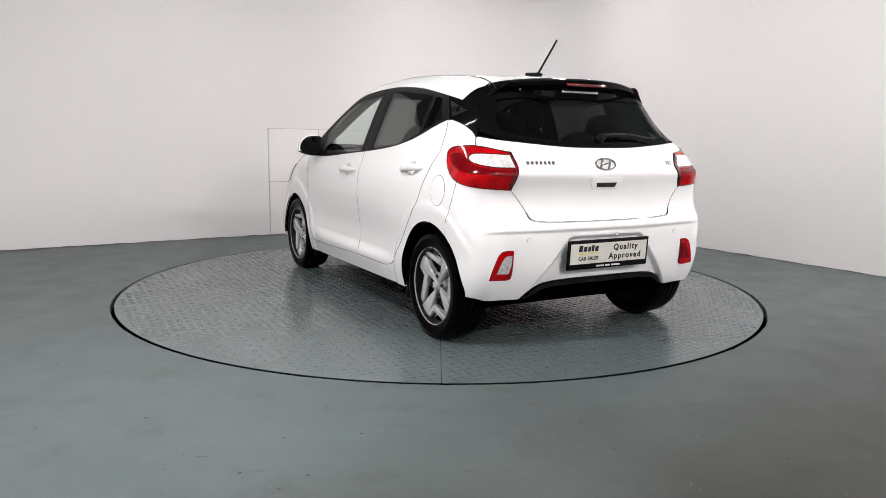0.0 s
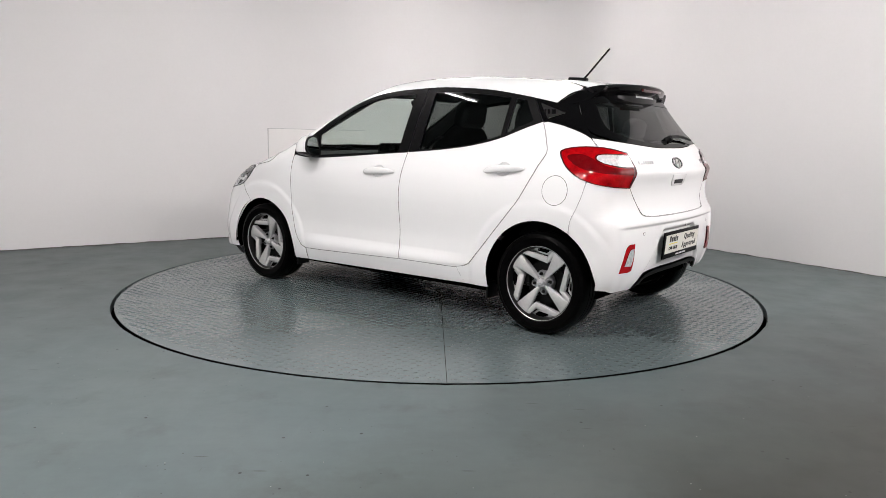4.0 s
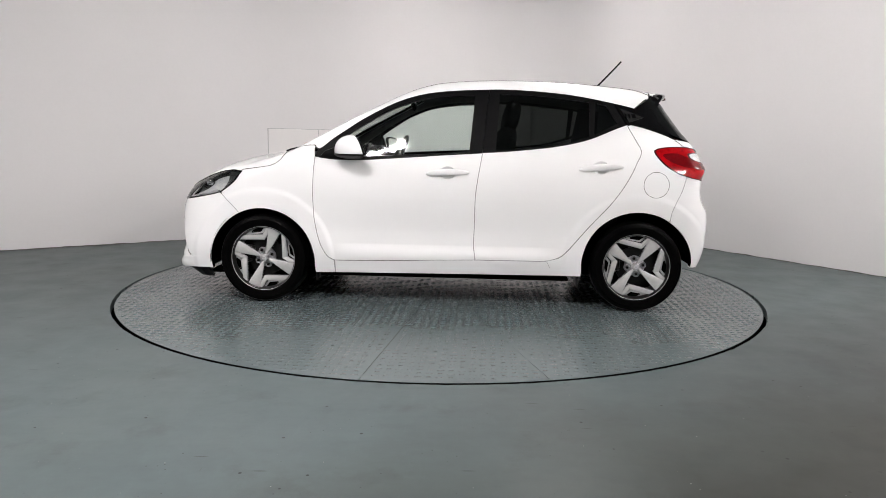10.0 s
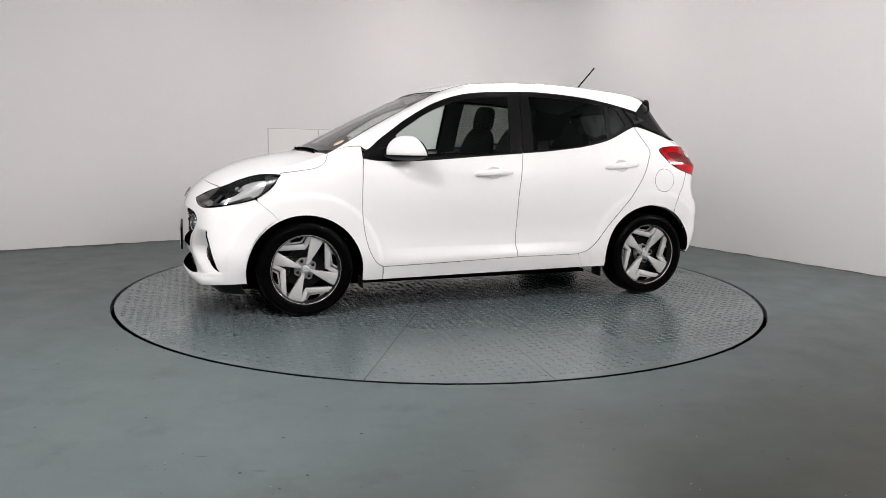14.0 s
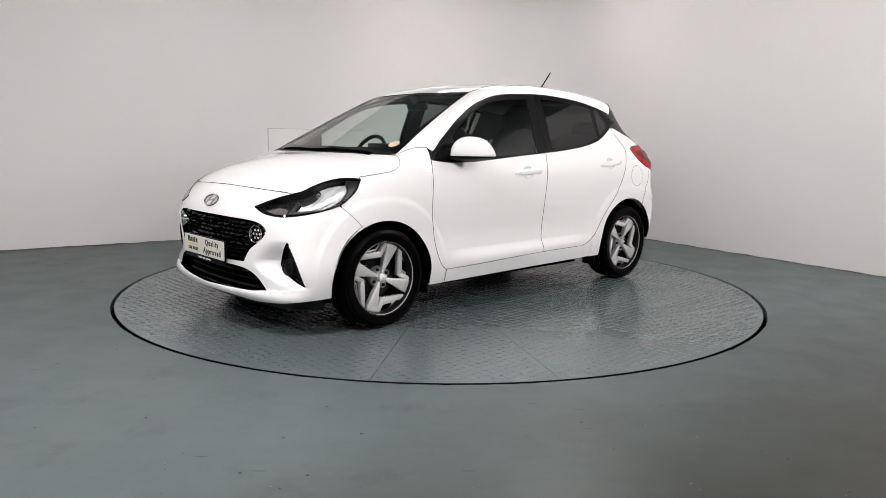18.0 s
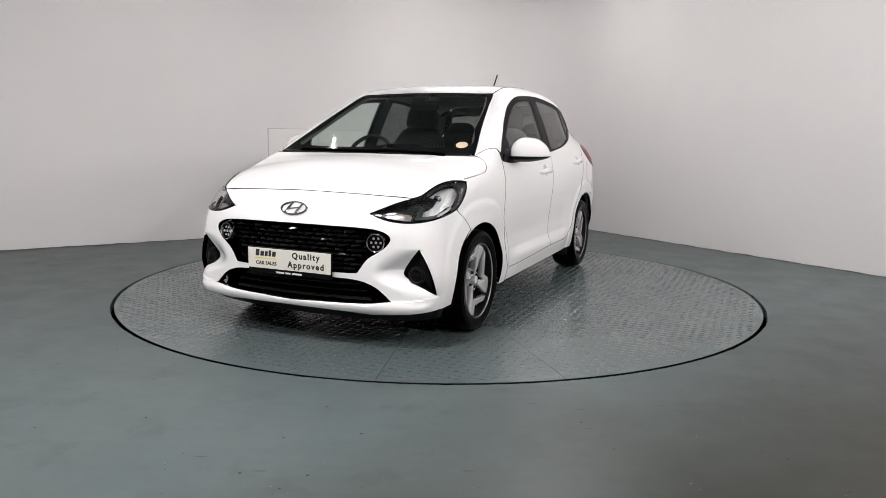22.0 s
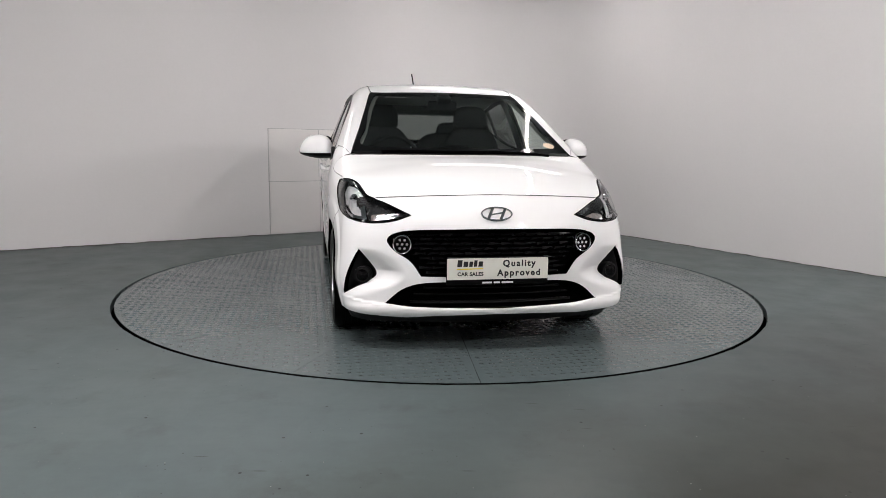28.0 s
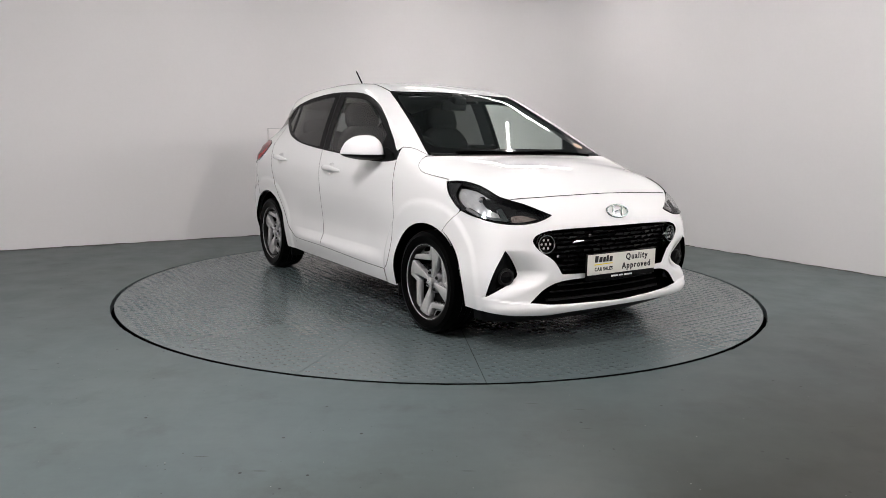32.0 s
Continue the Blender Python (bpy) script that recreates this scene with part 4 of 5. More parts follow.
    for right in (False, True):
        seam("E", (("E", (31, .684), (34, .742), (37.9, .832)),), car, right=right)
        seam("E", (("E", (49.6, 1.052), (51.2, 1.098), (54.5, 1.18)),), car, right=right)
    # rear bumper
    half = ([(0, .666), (16.6, .667), (27.3, .671), (31.7, .684), (34.3, .742), (38.3, .8325, 1), (46.4, .8445), (51.9, .8605), (53.8, .870, 1)]
            + line("E", ("S", *[(x - .0015, z) for x, z in SEAM_R], (-1.4005, .5875, 1)), ("S", *[q for q in ARCH_R if q[0] < -1.41 and q[1] > .30]), ("S", (-1.548, .296, 1), (-1.59, .292, 1)))
            + [(44.0, .275), (36.0, .268), (32.4, .268, 1), (28.8, .318), (25.0, .343), (15.1, .356), (0, .356)])
    refl = [(40.2, .522), (38.8, .536), (36.4, .537, 1), (36.5, .47), (37.2, .392), (38.6, .383, 1), (43.2, .386, 1), (41.8, .46)]
    bump = skin("rear_bumper", "E", [both(half), refl, [(-q[0], *q[1:]) for q in refl]], M_WHITE, car, rim=.02, label="white rear bumper with parking sensors", fine=.55,
                shape=lambda p: -.026 * step(.425 - (p[:, 2] - .37) * .80 - np.abs(p[:, 1]), -.005, .030) * (1 - step(p[:, 2], .574, .598)) - .012 * (1 - step(p[:, 2], .620, .636)) * (1 - step(np.abs(p[:, 1]), .60, .76)))
    skin("diffuser", "E", [both([(0, .362), (15.1, .362), (25.2, .349), (29.2, .322), (33.5, .262, 1), (30.3, .287), (26, .322), (15, .336), (0, .336)])], M_PLAST, bump, lift=-.012, rim=.02, label="black plastic diffuser")
    for right in (False, True):
        rl = skin("rear_reflector", "E", [refl], M_RED, bump, lift=-.006, rim=.004, fine=.5, right=right, label="red reflector round a clear fog lens")
        skin("fog_lens", "E", [[(38.6, .508), (36.9, .511, 1), (37.0, .47), (37.9, .418, 1), (41.0, .421, 1), (39.9, .47)]], M_DEEPRED if right else M_FOGLENS, rl, lift=-.003, rim=.003, fine=.5, right=right)
    for a, z in ((32.2, .588), (-32.2, .588), (-3.5, .597)):
        ring = [(a + .72 * math.cos(i / 6 * math.pi), z + .0095 * math.sin(i / 6 * math.pi)) for i in range(12)]
        hole = [(a + .60 * math.cos(i / 6 * math.pi), z + .0080 * math.sin(i / 6 * math.pi)) for i in range(12)]
        sn = skin("parking_sensor", "E", [hole], M_WHITE, bump, lift=.0018, rim=.002, fine=.3)
        skin("sensor_gap", "E", [ring, hole], M_SATIN, sn, lift=.001, rim=0, fine=.3)
    return gate, bump


def handle(door, cx, cz, half, rise, right):
    """A white pull handle that stands off a shallow cup."""
    s = -1 if right else 1
    y0 = float(flank(np.array([cx]), np.array([cz]))[0])
    skin("handle_cup", "S", [cup_ring(cx, cz)], M_WHITE, door, lift=-.0002, rim=0, fine=.5, right=right,
               shape=lambda p: -.024 * np.clip(1 - ((p[:, 0] - cx) / .052) ** 2 - ((p[:, 2] - cz + .001) / .040) ** 2, 0, 1) ** .6)
    bm = bmesh.new()
    rings = []
    for i in range(17):
        u = -1 + i / 8
        x = cx + half * .98 * u * -1
        zc = cz + .004 - .008 * u * u + rise * u * .5
        out = y0 + .006 + .030 * (1 - u ** 4)
        h = .0185 * (1 - .72 * abs(u) ** 3) + .002
        w = .008 * (1 - .5 * u * u) + .001
        rings.append([bm.verts.new((x, s * (out + w * math.cos(a) - .006), zc + h * math.sin(a))) for a in [2 * math.pi * k / 12 for k in range(12)]])
    for a, b in zip(rings, rings[1:]):
        for k in range(12):
            bm.faces.new((a[k], a[(k + 1) % 12], b[(k + 1) % 12], b[k]))
    bm.faces.new(rings[0])
    bm.faces.new(rings[-1])
    part("handle", bm, M_WHITE, door, "white door handle")


def headlamp(car, right):
    hand = dict(right=right)
    s = -1 if right else 1
    bowl = skin("headlamp", "N", [LAMP_F], M_LAMPBED, car, lift=-.045, rim=-.05, fine=.6, label="headlamp with a clear lens over a black housing", **hand)
    skin("lamp_lens", "N", [LAMP_F], M_LENS, bowl, lift=.002, rim=0, fine=.6, **hand)
    edge = [(q[0] + (49 - q[0]) * .055, q[1] + (.765 - q[1]) * .09, *q[2:]) for q in LAMP_F]
    skin("lamp_rim", "N", [LAMP_F, edge], M_BLACK, bowl, lift=.0005, rim=0, fine=.6, **hand)
    # bright reflector bowl
    mid = [(41.4, .684, 1), (49.5, .694), (56.5, .732), (60.5, .785), (60.5, .842), (54.0, .846), (47.0, .808), (42.8, .764)]
    skin("reflector", "N", [mid], M_SILVER, bowl, lift=-.036, rim=.004, fine=.35,
                shape=lambda p: -.022 * np.exp(-((p[:, 2] - .775) / .045) ** 2 - ((p[:, 1] - .66) / .06) ** 2) + .0022 * np.abs(np.sin(p[:, 1] * 210 + p[:, 2] * 40)), **hand)
    c = at3("N", [(50.0, .775)])[0]
    n = outward(c[None])[0]
    m = Matrix.Translation((c[0] - n[0] * .02, s * (c[1] - n[1] * .02), c[2])) @ Vector((n[0], s * n[1], 0)).to_track_quat("Z", "Y").to_matrix().to_4x4()
    bm = lathe([(.001, .012), (.012, .010), (.016, 0), (.017, -.02)], 20, "z")
    bmesh.ops.transform(bm, matrix=m, verts=bm.verts)
    part("bulb_cap", bm, M_CHROME, bowl)
    low = [(31.4, .698, 1), (35.5, .682), (39.4, .680, 1), (39.9, .712), (36.6, .722, 1)]
    skin("indicator", "N", [low], M_AMBER, bowl, lift=-.030, rim=.004, fine=.5, **hand)
    mask = [(56.6, .718, 1), (57.2, .721), (62.4, .790), (65.0, .855, 1), (60.0, .859), (59.0, .852, 1), (60.0, .80), (58.6, .755)]
    skin("lamp_mask", "N", [mask], M_LAMPGREY, bowl, lift=-.006, rim=.02, fine=.5, **hand)
    foot = [(41.0, .683, 1), (49.5, .692), (56.0, .724, 1), (55.2, .736, 1), (48.8, .706), (42.2, .698, 1)]
    skin("light_blade", "N", [foot], M_CHROME, bowl, lift=-.016, rim=.02, fine=.4, **hand)
    blade = [(40.6, .686, 1), (42.4, .686, 1), (44.6, .742, 1), (43.2, .752, 1)]
    skin("light_blade", "N", [blade], M_CHROME, bowl, lift=-.018, rim=.02, fine=.4, **hand)


def arch_liner(car, wx, right):
    """The dark inside of a wheel arch."""
    s = -1 if right else 1
    v, f = [], []
    k = 30
    for j, (r, y) in enumerate(((.353, .80 if wx > 0 else .77), (.360, .66), (.360, .45), (.06, .45))):
        for i in range(k + 1):
            a = radians((-4 + 188 * i / k) if wx > 0 else (2 + 176 * i / k))
            v.append((wx + r * math.cos(a), s * y, .285 + r * math.sin(a)))
    for j in range(3):
        for i in range(k):
            f.append((j * (k + 1) + i, j * (k + 1) + i + 1, (j + 1) * (k + 1) + i + 1, (j + 1) * (k + 1) + i))
    ob = new("wheel_arch_liner", mesh_of("wheel_arch_liner", v, f, M_GAP, smooth=True))
    ob.parent = car


def wheel(car, wx, right, seen):
    """Tyre, alloy rim with four broad blades, bolts, brake disc and caliper."""
    s = -1 if right else 1
    hub = part("wheel", lathe([(.0, -.09), (.205, -.09), (.212, -.098), (.218, -.1), (.218, .08), (.2165, .088), (.205, .088), (.2, .075), (.196, .03), (.19, -.06)], 64), M_BARREL_SHADED, car,
               "four-blade silver alloy wheel with a black tyre")
    tyre = [(.205, -.085), (.216, -.096), (.255, -.103), (.278, -.096), (.287, -.078), (.2895, -.04), (.286, -.036), (.2895, -.032), (.290, -.004), (.2865, 0), (.290, .004), (.2895, .032), (.286, .036), (.2895, .04),
            (.287, .078), (.279, .096), (.262, .101), (.258, .1035), (.250, .102), (.228, .099), (.214, .0945), (.204, .085)]
    part("tyre", lathe(tyre, 80), M_RUBBER, hub, "black tyre with shiny sidewalls")
    part("brake_disc", lathe([(.05, .012), (.122, .012), (.122, .0), (.05, .0)], 40), M_STEEL, hub)
    part("caliper", merged(block(.05, .05, .11, (.118, .010, .02), .01), block(.02, .02, .05, (.085, .022, .05), .005), block(.012, .03, .012, (.10, .03, -.02), .003)), M_BARREL_SHADED, hub)
    part("rim_lip", lathe([(.2235, .080), (.2230, .092), (.2212, .0955), (.2195, .0945), (.2180, .082), (.2120, .055), (.2085, .03), (.214, .03)], 72), M_ALLOY, hub)
    part("hub_plate", lathe([(.001, .052), (.034, .052), (.038, .046), (.060, .043), (.066, .036), (.068, -.005)], 44), M_ALLOY_DARK, hub)
    cap = part("centre_cap", lathe([(.001, .0785), (.019, .078), (.0245, .075), (.028, .066), (.029, .050)], 32), M_ALLOY, hub)
    part("cap_mark", placed(oval_ring(.0125, .0075, .0016, .0012, 20), Matrix.Translation((0, .0785, 0)) @ Matrix.Rotation(radians(-90), 4, "X")), M_ALLOY_DARK, cap)

    def dished(bm, y0, rise=.100):
        """Lifts a flat piece so that it leans outwards from the hub to the rim."""
        for vv in bm.verts:
            vv.co.y += y0 + (math.hypot(vv.co.x, vv.co.z) - .02) * rise
        return bm

    for i in range(4):
        a0 = radians(180 - seen - 90 * i)
        m = Matrix.Rotation(-a0, 4, "Y") @ Matrix.Rotation(radians(90), 4, "X") @ Matrix.Diagonal((1, -1, -1, 1))
        # broad machined blade, pointed at the hub, on a silver root with sloping sides
        blade = [(.026, -.004), (.10, -.0225), (.196, -.0445), (.212, -.0445), (.2185, -.004), (.215, .036), (.199, .0355), (.10, .0155), (.026, .004)]
        part("blade", dished(slab(blade, .010, m, .0012), .048, .085), M_MACHINED, hub)
        root = [(.022, -.007), (.10, -.0255), (.196, -.0475), (.211, -.0475), (.2165, -.004), (.213, .039), (.199, .0385), (.10, .0185), (.022, .007)]
        part("blade_root", dished(slab(root, .030, m, .0016), .024, .080), M_ALLOY, hub)
        # bent bracket beside the blade, its corner towards the hub
        corner, inner = (.121, .043), (.144, .061)
        for bar, high in (([corner, inner, (.214, .050), (.2125, .034), (.200, .030)], .012), ([corner, (.060, .206), (.092, .196), inner], .012)):
            part("bracket", dished(slab(bar, high, m, .0012), .042, .090), M_MACHINED, hub)
        for bar in ([(.117, .041), (.148, .065), (.215, .055), (.214, .030), (.199, .026)], [(.117, .041), (.054, .208), (.093, .196), (.148, .065)]):
            part("bracket_root", dished(slab(bar, .026, m, .002), .025, .085), M_ALLOY, hub)
        pocket = [(.150, .072), (.208, .058), (.196, .094), (.168, .136), (.128, .172), (.096, .188)]
        part("pocket", dished(slab(pocket, .006, m, .001), .020), M_ALLOY, hub)
        hole = [(.156, .086), (.190, .076), (.184, .098), (.166, .126), (.138, .148), (.128, .142)]
        part("pocket_hole", dished(slab(hole, .003, m), .0245), M_GAP, hub)
        ang = a0 + radians(45)
        spot = Matrix.Translation((.053 * math.cos(ang), 0, .053 * math.sin(ang)))
        part("bolt_seat", placed(lathe([(.0135, .040), (.0140, .053), (.0175, .056), (.0205, .050), (.022, .036)], 20), spot), M_ALLOY_DARK, hub)
        part("wheel_bolt", placed(lathe([(.001, .062), (.0065, .063), (.0085, .060), (.0105, .052), (.0105, .040)], 6), spot), M_STEEL, hub)
    for ob in hub.children:
        if ob.data.name.split(".")[0] not in ("tyre", "brake_disc", "caliper"):
            ob.data.transform(Matrix.Diagonal((.955, 1, .955, 1)))
    hub.matrix_basis = pose(wx, s * .700, WHEEL_UP + .002) @ (Matrix.Rotation(math.pi, 4, "Z") if right else Matrix())
    return hub


def rounded(pts, k=4):
    """A closed smooth line through the points."""
    p = [np.array(q, float) for q in pts]
    n = len(p)
    out = []
    for i in range(n):
        a, b, c, d = p[i - 1], p[i], p[(i + 1) % n], p[(i + 2) % n]
        for j in range(k):
            u = j / k
            out.append(.5 * (2 * b + (c - a) * u + (2 * a - 5 * b + 4 * c - d) * u * u + (3 * b - a - 3 * c + d) * u ** 3))
    return out


def mirror(car, right):
    """A white cap like a drop, a black shell under it on a foot, and the glass behind."""
    s = -1 if right else 1

    def dome(down):
        bm = bmesh.new()
        bmesh.ops.create_uvsphere(bm, u_segments=36, v_segments=24, radius=1)
        for v in bm.verts:
            x, y, z = v.co
            lo, hi = 0.0, 2.0
            for _ in range(30):
                m = (lo + hi) / 2
                lo, hi = (m, hi) if abs(x * m) ** 2 + abs(y * m) ** 2.7 + abs(z * m) ** 2.3 < 1 else (lo, m)
            x, y, z = x * lo, y * lo, z * lo
            if down:
                v.co = (.590 - .012 * y + (.138 * x if x > 0 else .006 * x), s * (.865 + (.118 if y > 0 else .130) * y), .984 + (.004 * z if z > 0 else .036 * z * (1 - .45 * max(y, 0))))
            else:
                v.co = (.588 - .011 * y + .026 * max(z, 0) + (.140 * (1 - .10 * max(z, 0)) * x if x > 0 else .010 * x), s * (.875 + .113 * y - .012 * max(z, 0) * y), .986 + (.114 * z * (1 - .10 * y) if z > 0 else .006 * z))
            v.co.x -= .36 * (abs(v.co.y) - .82)
        return bm

    shell = part("door_mirror", dome(False), M_WHITE, car, "white door mirror on a black foot")
    part("mirror_base", dome(True), M_SATIN, shell)
    foot = [(.62, -.008), (.84, -.008), (.80, .040), (.72, .070), (.64, .066)]
    m = Matrix(((1, 0, 0, 0), (0, 0, s, s * .750), (0, 1, 0, .957), (0, 0, 0, 1)))
    part("mirror_foot", slab(foot, .035, m, .008), M_SATIN, shell)
    rim_ = [(.800, .952), (.875, .954), (.940, .966), (.978, .994), (.972, 1.030), (.942, 1.068), (.890, 1.089), (.805, 1.092), (.778, 1.066), (.775, .974)]
    rim_ = [tuple(q) for q in rounded(rim_)]
    m = Matrix(((-.46, .22, -1, .564 + .46 * .875 - .22 * .99), (s, 0, 0, 0), (0, 1, 0, 0), (0, 0, 0, 1)))
    part("mirror_bezel", slab(rim_, .011, m, .002), M_SATIN, shell)
    glass_ = [(.876 + (a - .876) * .84, 1.022 + (b - 1.022) * .84) for a, b in rim_]
    part("mirror_glass", slab(glass_, .0122, m, 0), M_MIRROR, shell, smooth=False)


CAR = tagged(new("hatchback"), label="white five-door hatchback car parked on the turntable", category="car")
GATE, BUMPER = car_body(CAR)
for wx_, right_, seen_ in ((WHEEL_F, False, 70), (WHEEL_F, True, 74), (WHEEL_R, False, 55), (WHEEL_R, True, 60)):
    wheel(CAR, wx_, right_, seen_)
for right_ in (False, True):
    mirror(CAR, right_)


def cushion(sx, sy, sz, at, deg):
    """A soft stuffed form."""
    bm = bmesh.new()
    bmesh.ops.create_uvsphere(bm, u_segments=28, v_segments=18, radius=1)
    for v in bm.verts:
        c = [math.copysign(abs(q) ** .62, q) for q in v.co]
        v.co = (c[0] * sx / 2, c[1] * sy / 2 * (1 - .08 * c[2]), c[2] * sz / 2)
    bmesh.ops.transform(bm, matrix=Matrix.Translation(at) @ Matrix.Rotation(radians(deg), 4, "Y"), verts=bm.verts)
    return bm


def cabin(car):
    """What shows through the glass."""
    def slope(deg):
        return Matrix.Rotation(radians(deg), 4, "Y")
    part("cabin_floor", block(2.7, 1.36, .05, (-.15, 0, .245), .01), M_GAP, car)
    part("underbody", block(3.0, 1.30, .05, (.0, 0, .235), .02), M_GAP, car)
    # unseen tray added low down to keep light from under the car
    part("shade_tray", block(2.45, 1.24, .02, (.42, 0, .165), .008), M_GAP, car)
    part("bulkhead", block(.06, 1.40, .42, (1.0, 0, .55), .01), M_GAP, car)
    for right in (False, True):
        s = -1 if right else 1
        trim = [(.86, .955, 1), (.3, .965), (-.2, .99), (-.7, 1.03), (-1.05, 1.14, 1), (-1.10, .74, 1), (-.92, .62, 1), (-.80, .46, 1), (-.78, .30, 1), (.8, .25, 1)]
        skin("door_trim", "S", [trim], M_CABIN, car, lift=-.07, rim=0, fine=2, right=right)
        rail_in = line("C", ("S", (.86, 1.02, 1), *RAIL, *RAIL_REAR, (-1.037, 1.327), (-1.25, 1.29, 1)),
                       ("T", (-1.3, .46, 1), (-.4, .46), (.26, .44, 1), (.761, .560), (1.0, .63, 1)))
        skin("pillar_trim", "C", [rail_in], M_LINER, car, lift=-.03, rim=0, fine=2, right=right)
        skin("centre_pillar_trim", "S", [[(-.14, .97, 1), (-.29, .99, 1), (-.32, 1.39, 1), (-.18, 1.38, 1)]], M_CABIN, car, lift=-.03, rim=0, fine=1.5, right=right)
        skin("rear_pillar_trim", "S", [[(-.93, 1.08, 1), (-.97, 1.36, 1), (-1.30, 1.30, 1), (-1.36, 1.12, 1)]], M_CABIN, car, lift=-.035, rim=0, fine=1.5, right=right)
    half = line("C", ("T", (.30, 0), (.28, .46, 1), (-.4, .50), (-1.30, .47, 1), (-1.33, 0)))
    skin("headliner", "C", [[*half, *[(q[0], 180 - q[1], *q[2:]) for q in reversed(half) if abs(q[1] - 90) > 1e-6]]], M_LINER, car, lift=-.03, rim=0, fine=2)
    # dashboard
    bm = bmesh.new()
    prof = [(1.08, .955), (1.0, .975), (.86, .985), (.72, .975), (.64, .945), (.60, .88), (.62, .80), (.70, .66), (.72, .45)]
    rows = []
    for i in range(13):
        y = -.70 + 1.40 * i / 12
        bow = .05 * math.cos(y / .70 * 1.4)
        rows.append([bm.verts.new((x - bow + .03, y, z - (.02 if abs(y) > .6 else 0) + (.025 * math.exp(-((y + .36) / .2) ** 2) if .6 < x < .9 and z > .9 else 0))) for x, z in prof])
    for a, b in zip(rows, rows[1:]):
        for k in range(len(prof) - 1):
            bm.faces.new((a[k], a[k + 1], b[k + 1], b[k]))
    dash = part("dashboard", bm, M_CABIN, car, "dark grey plastic dashboard")
    part("centre_display", block(.02, .24, .13, (.655, 0, .985), .008, 2, slope(-15)), M_BLACK, dash)
    ring = [(.135 * math.cos(2 * math.pi * i / 30), .135 * math.sin(2 * math.pi * i / 30)) for i in range(31)]
    # the steering wheel is on the right-hand side
    sw = tube([(.0 + a * .0, b, a) for a, b in [(r[1] * 1.35, r[0] * 1.35) for r in ring]], .015, 8)
    mt = Matrix.Translation((.47, -.36, .93)) @ slope(-24)
    bmesh.ops.transform(sw, matrix=mt, verts=sw.verts)
    wheel_ = part("steering_wheel", sw, M_SATIN, car, "black steering wheel on the right-hand side")
    part("wheel_boss", block(.05, .15, .11, (.485, -.36, .925), .02, 3, slope(-24)), M_CABIN, wheel_)
    for y in (-.1, .1):
        part("wheel_spoke", block(.02, .14, .035, (.475, -.36 + y, .925), .008, 2, slope(-24)), M_SATIN, wheel_)
    # seats
    for y in (-.36, .36):
        seat = part("front_seat", block(.50, .48, .16, (-.02, y, .56), .05, 4, slope(-8)), M_CLOTH, car, "dark cloth front seat with headrest")
        bm = cushion(.17, .48, .66, (-.30, y, .86), -17)
        part("seat_back", bm, M_CLOTH, seat)
        part("headrest", cushion(.11, .27, .20, (-.405, y, 1.245), -12), M_CLOTH, seat)
        for d in (-.06, .06):
            part("headrest_post", tube([(-.375, y + d, 1.10), (-.395, y + d, 1.19)], .006, 8), M_STEEL, seat)
    bench = part("rear_seat", block(.48, 1.22, .15, (-.88, 0, .60), .05, 4, slope(-6)), M_CLOTH, car, "dark cloth rear bench seat")
    for y in (-.31, .31):
        part("bench_back", cushion(.16, .62, .58, (-1.12, y, .86), -18), M_CLOTH, bench)
    for y in (-.36, .36):
        part("headrest", cushion(.09, .26, .14, (-1.225, y, 1.165), -12), M_CLOTH, bench)
    part("parcel_shelf", block(.30, 1.15, .02, (-1.36, 0, 1.02), .006), M_CABIN, car)
    part("rear_mirror", block(.03, .21, .065, (.30, 0, 1.315), .014, 3, slope(15)), M_SATIN, car, "black interior mirror behind the windscreen")
    part("camera_housing", block(.10, .10, .05, (.345, 0, 1.36), .015, 2, slope(27)), M_SATIN, car)


cabin(CAR)


def face(kind, a, z, lift=0.0):
    """A frame on the body's skin at a point of a view: its z stands off the skin, its y points up."""
    right = a < 0
    p = at3(kind, [(abs(a), z)])
    n = outward(p)
    p = (p + n * lift)[0] * (FLIP if right else 1)
    n = Vector(n[0] * (FLIP if right else 1))
    up = (Vector((0, 0, 1)) - n * n.z).normalized()
    r = up.cross(n)
    return Matrix(((r.x, up.x, n.x, p[0]), (r.y, up.y, n.y, p[1]), (r.z, up.z, n.z, p[2]), (0, 0, 0, 1)))


def badge(parent, m, a, b):
    ring = part("badge", placed(oval_ring(a, b, .0055, .006), m), M_CHROME, parent, "oval chrome badge")
    for u in (-.42, .42):
        bar = [(u * a - .022, -b * .80), (u * a - .006, -b * .84), (u * a + .022, b * .80), (u * a + .008, b * .84)]
        part("badge_bar", slab(bar, .005, m, .001), M_CHROME, ring)
    part("badge_bar", slab([(-.40 * a, -.010), (.40 * a, .002), (.40 * a, .010), (-.40 * a, -.002)], .0045, m, .001), M_CHROME, ring)
    return ring


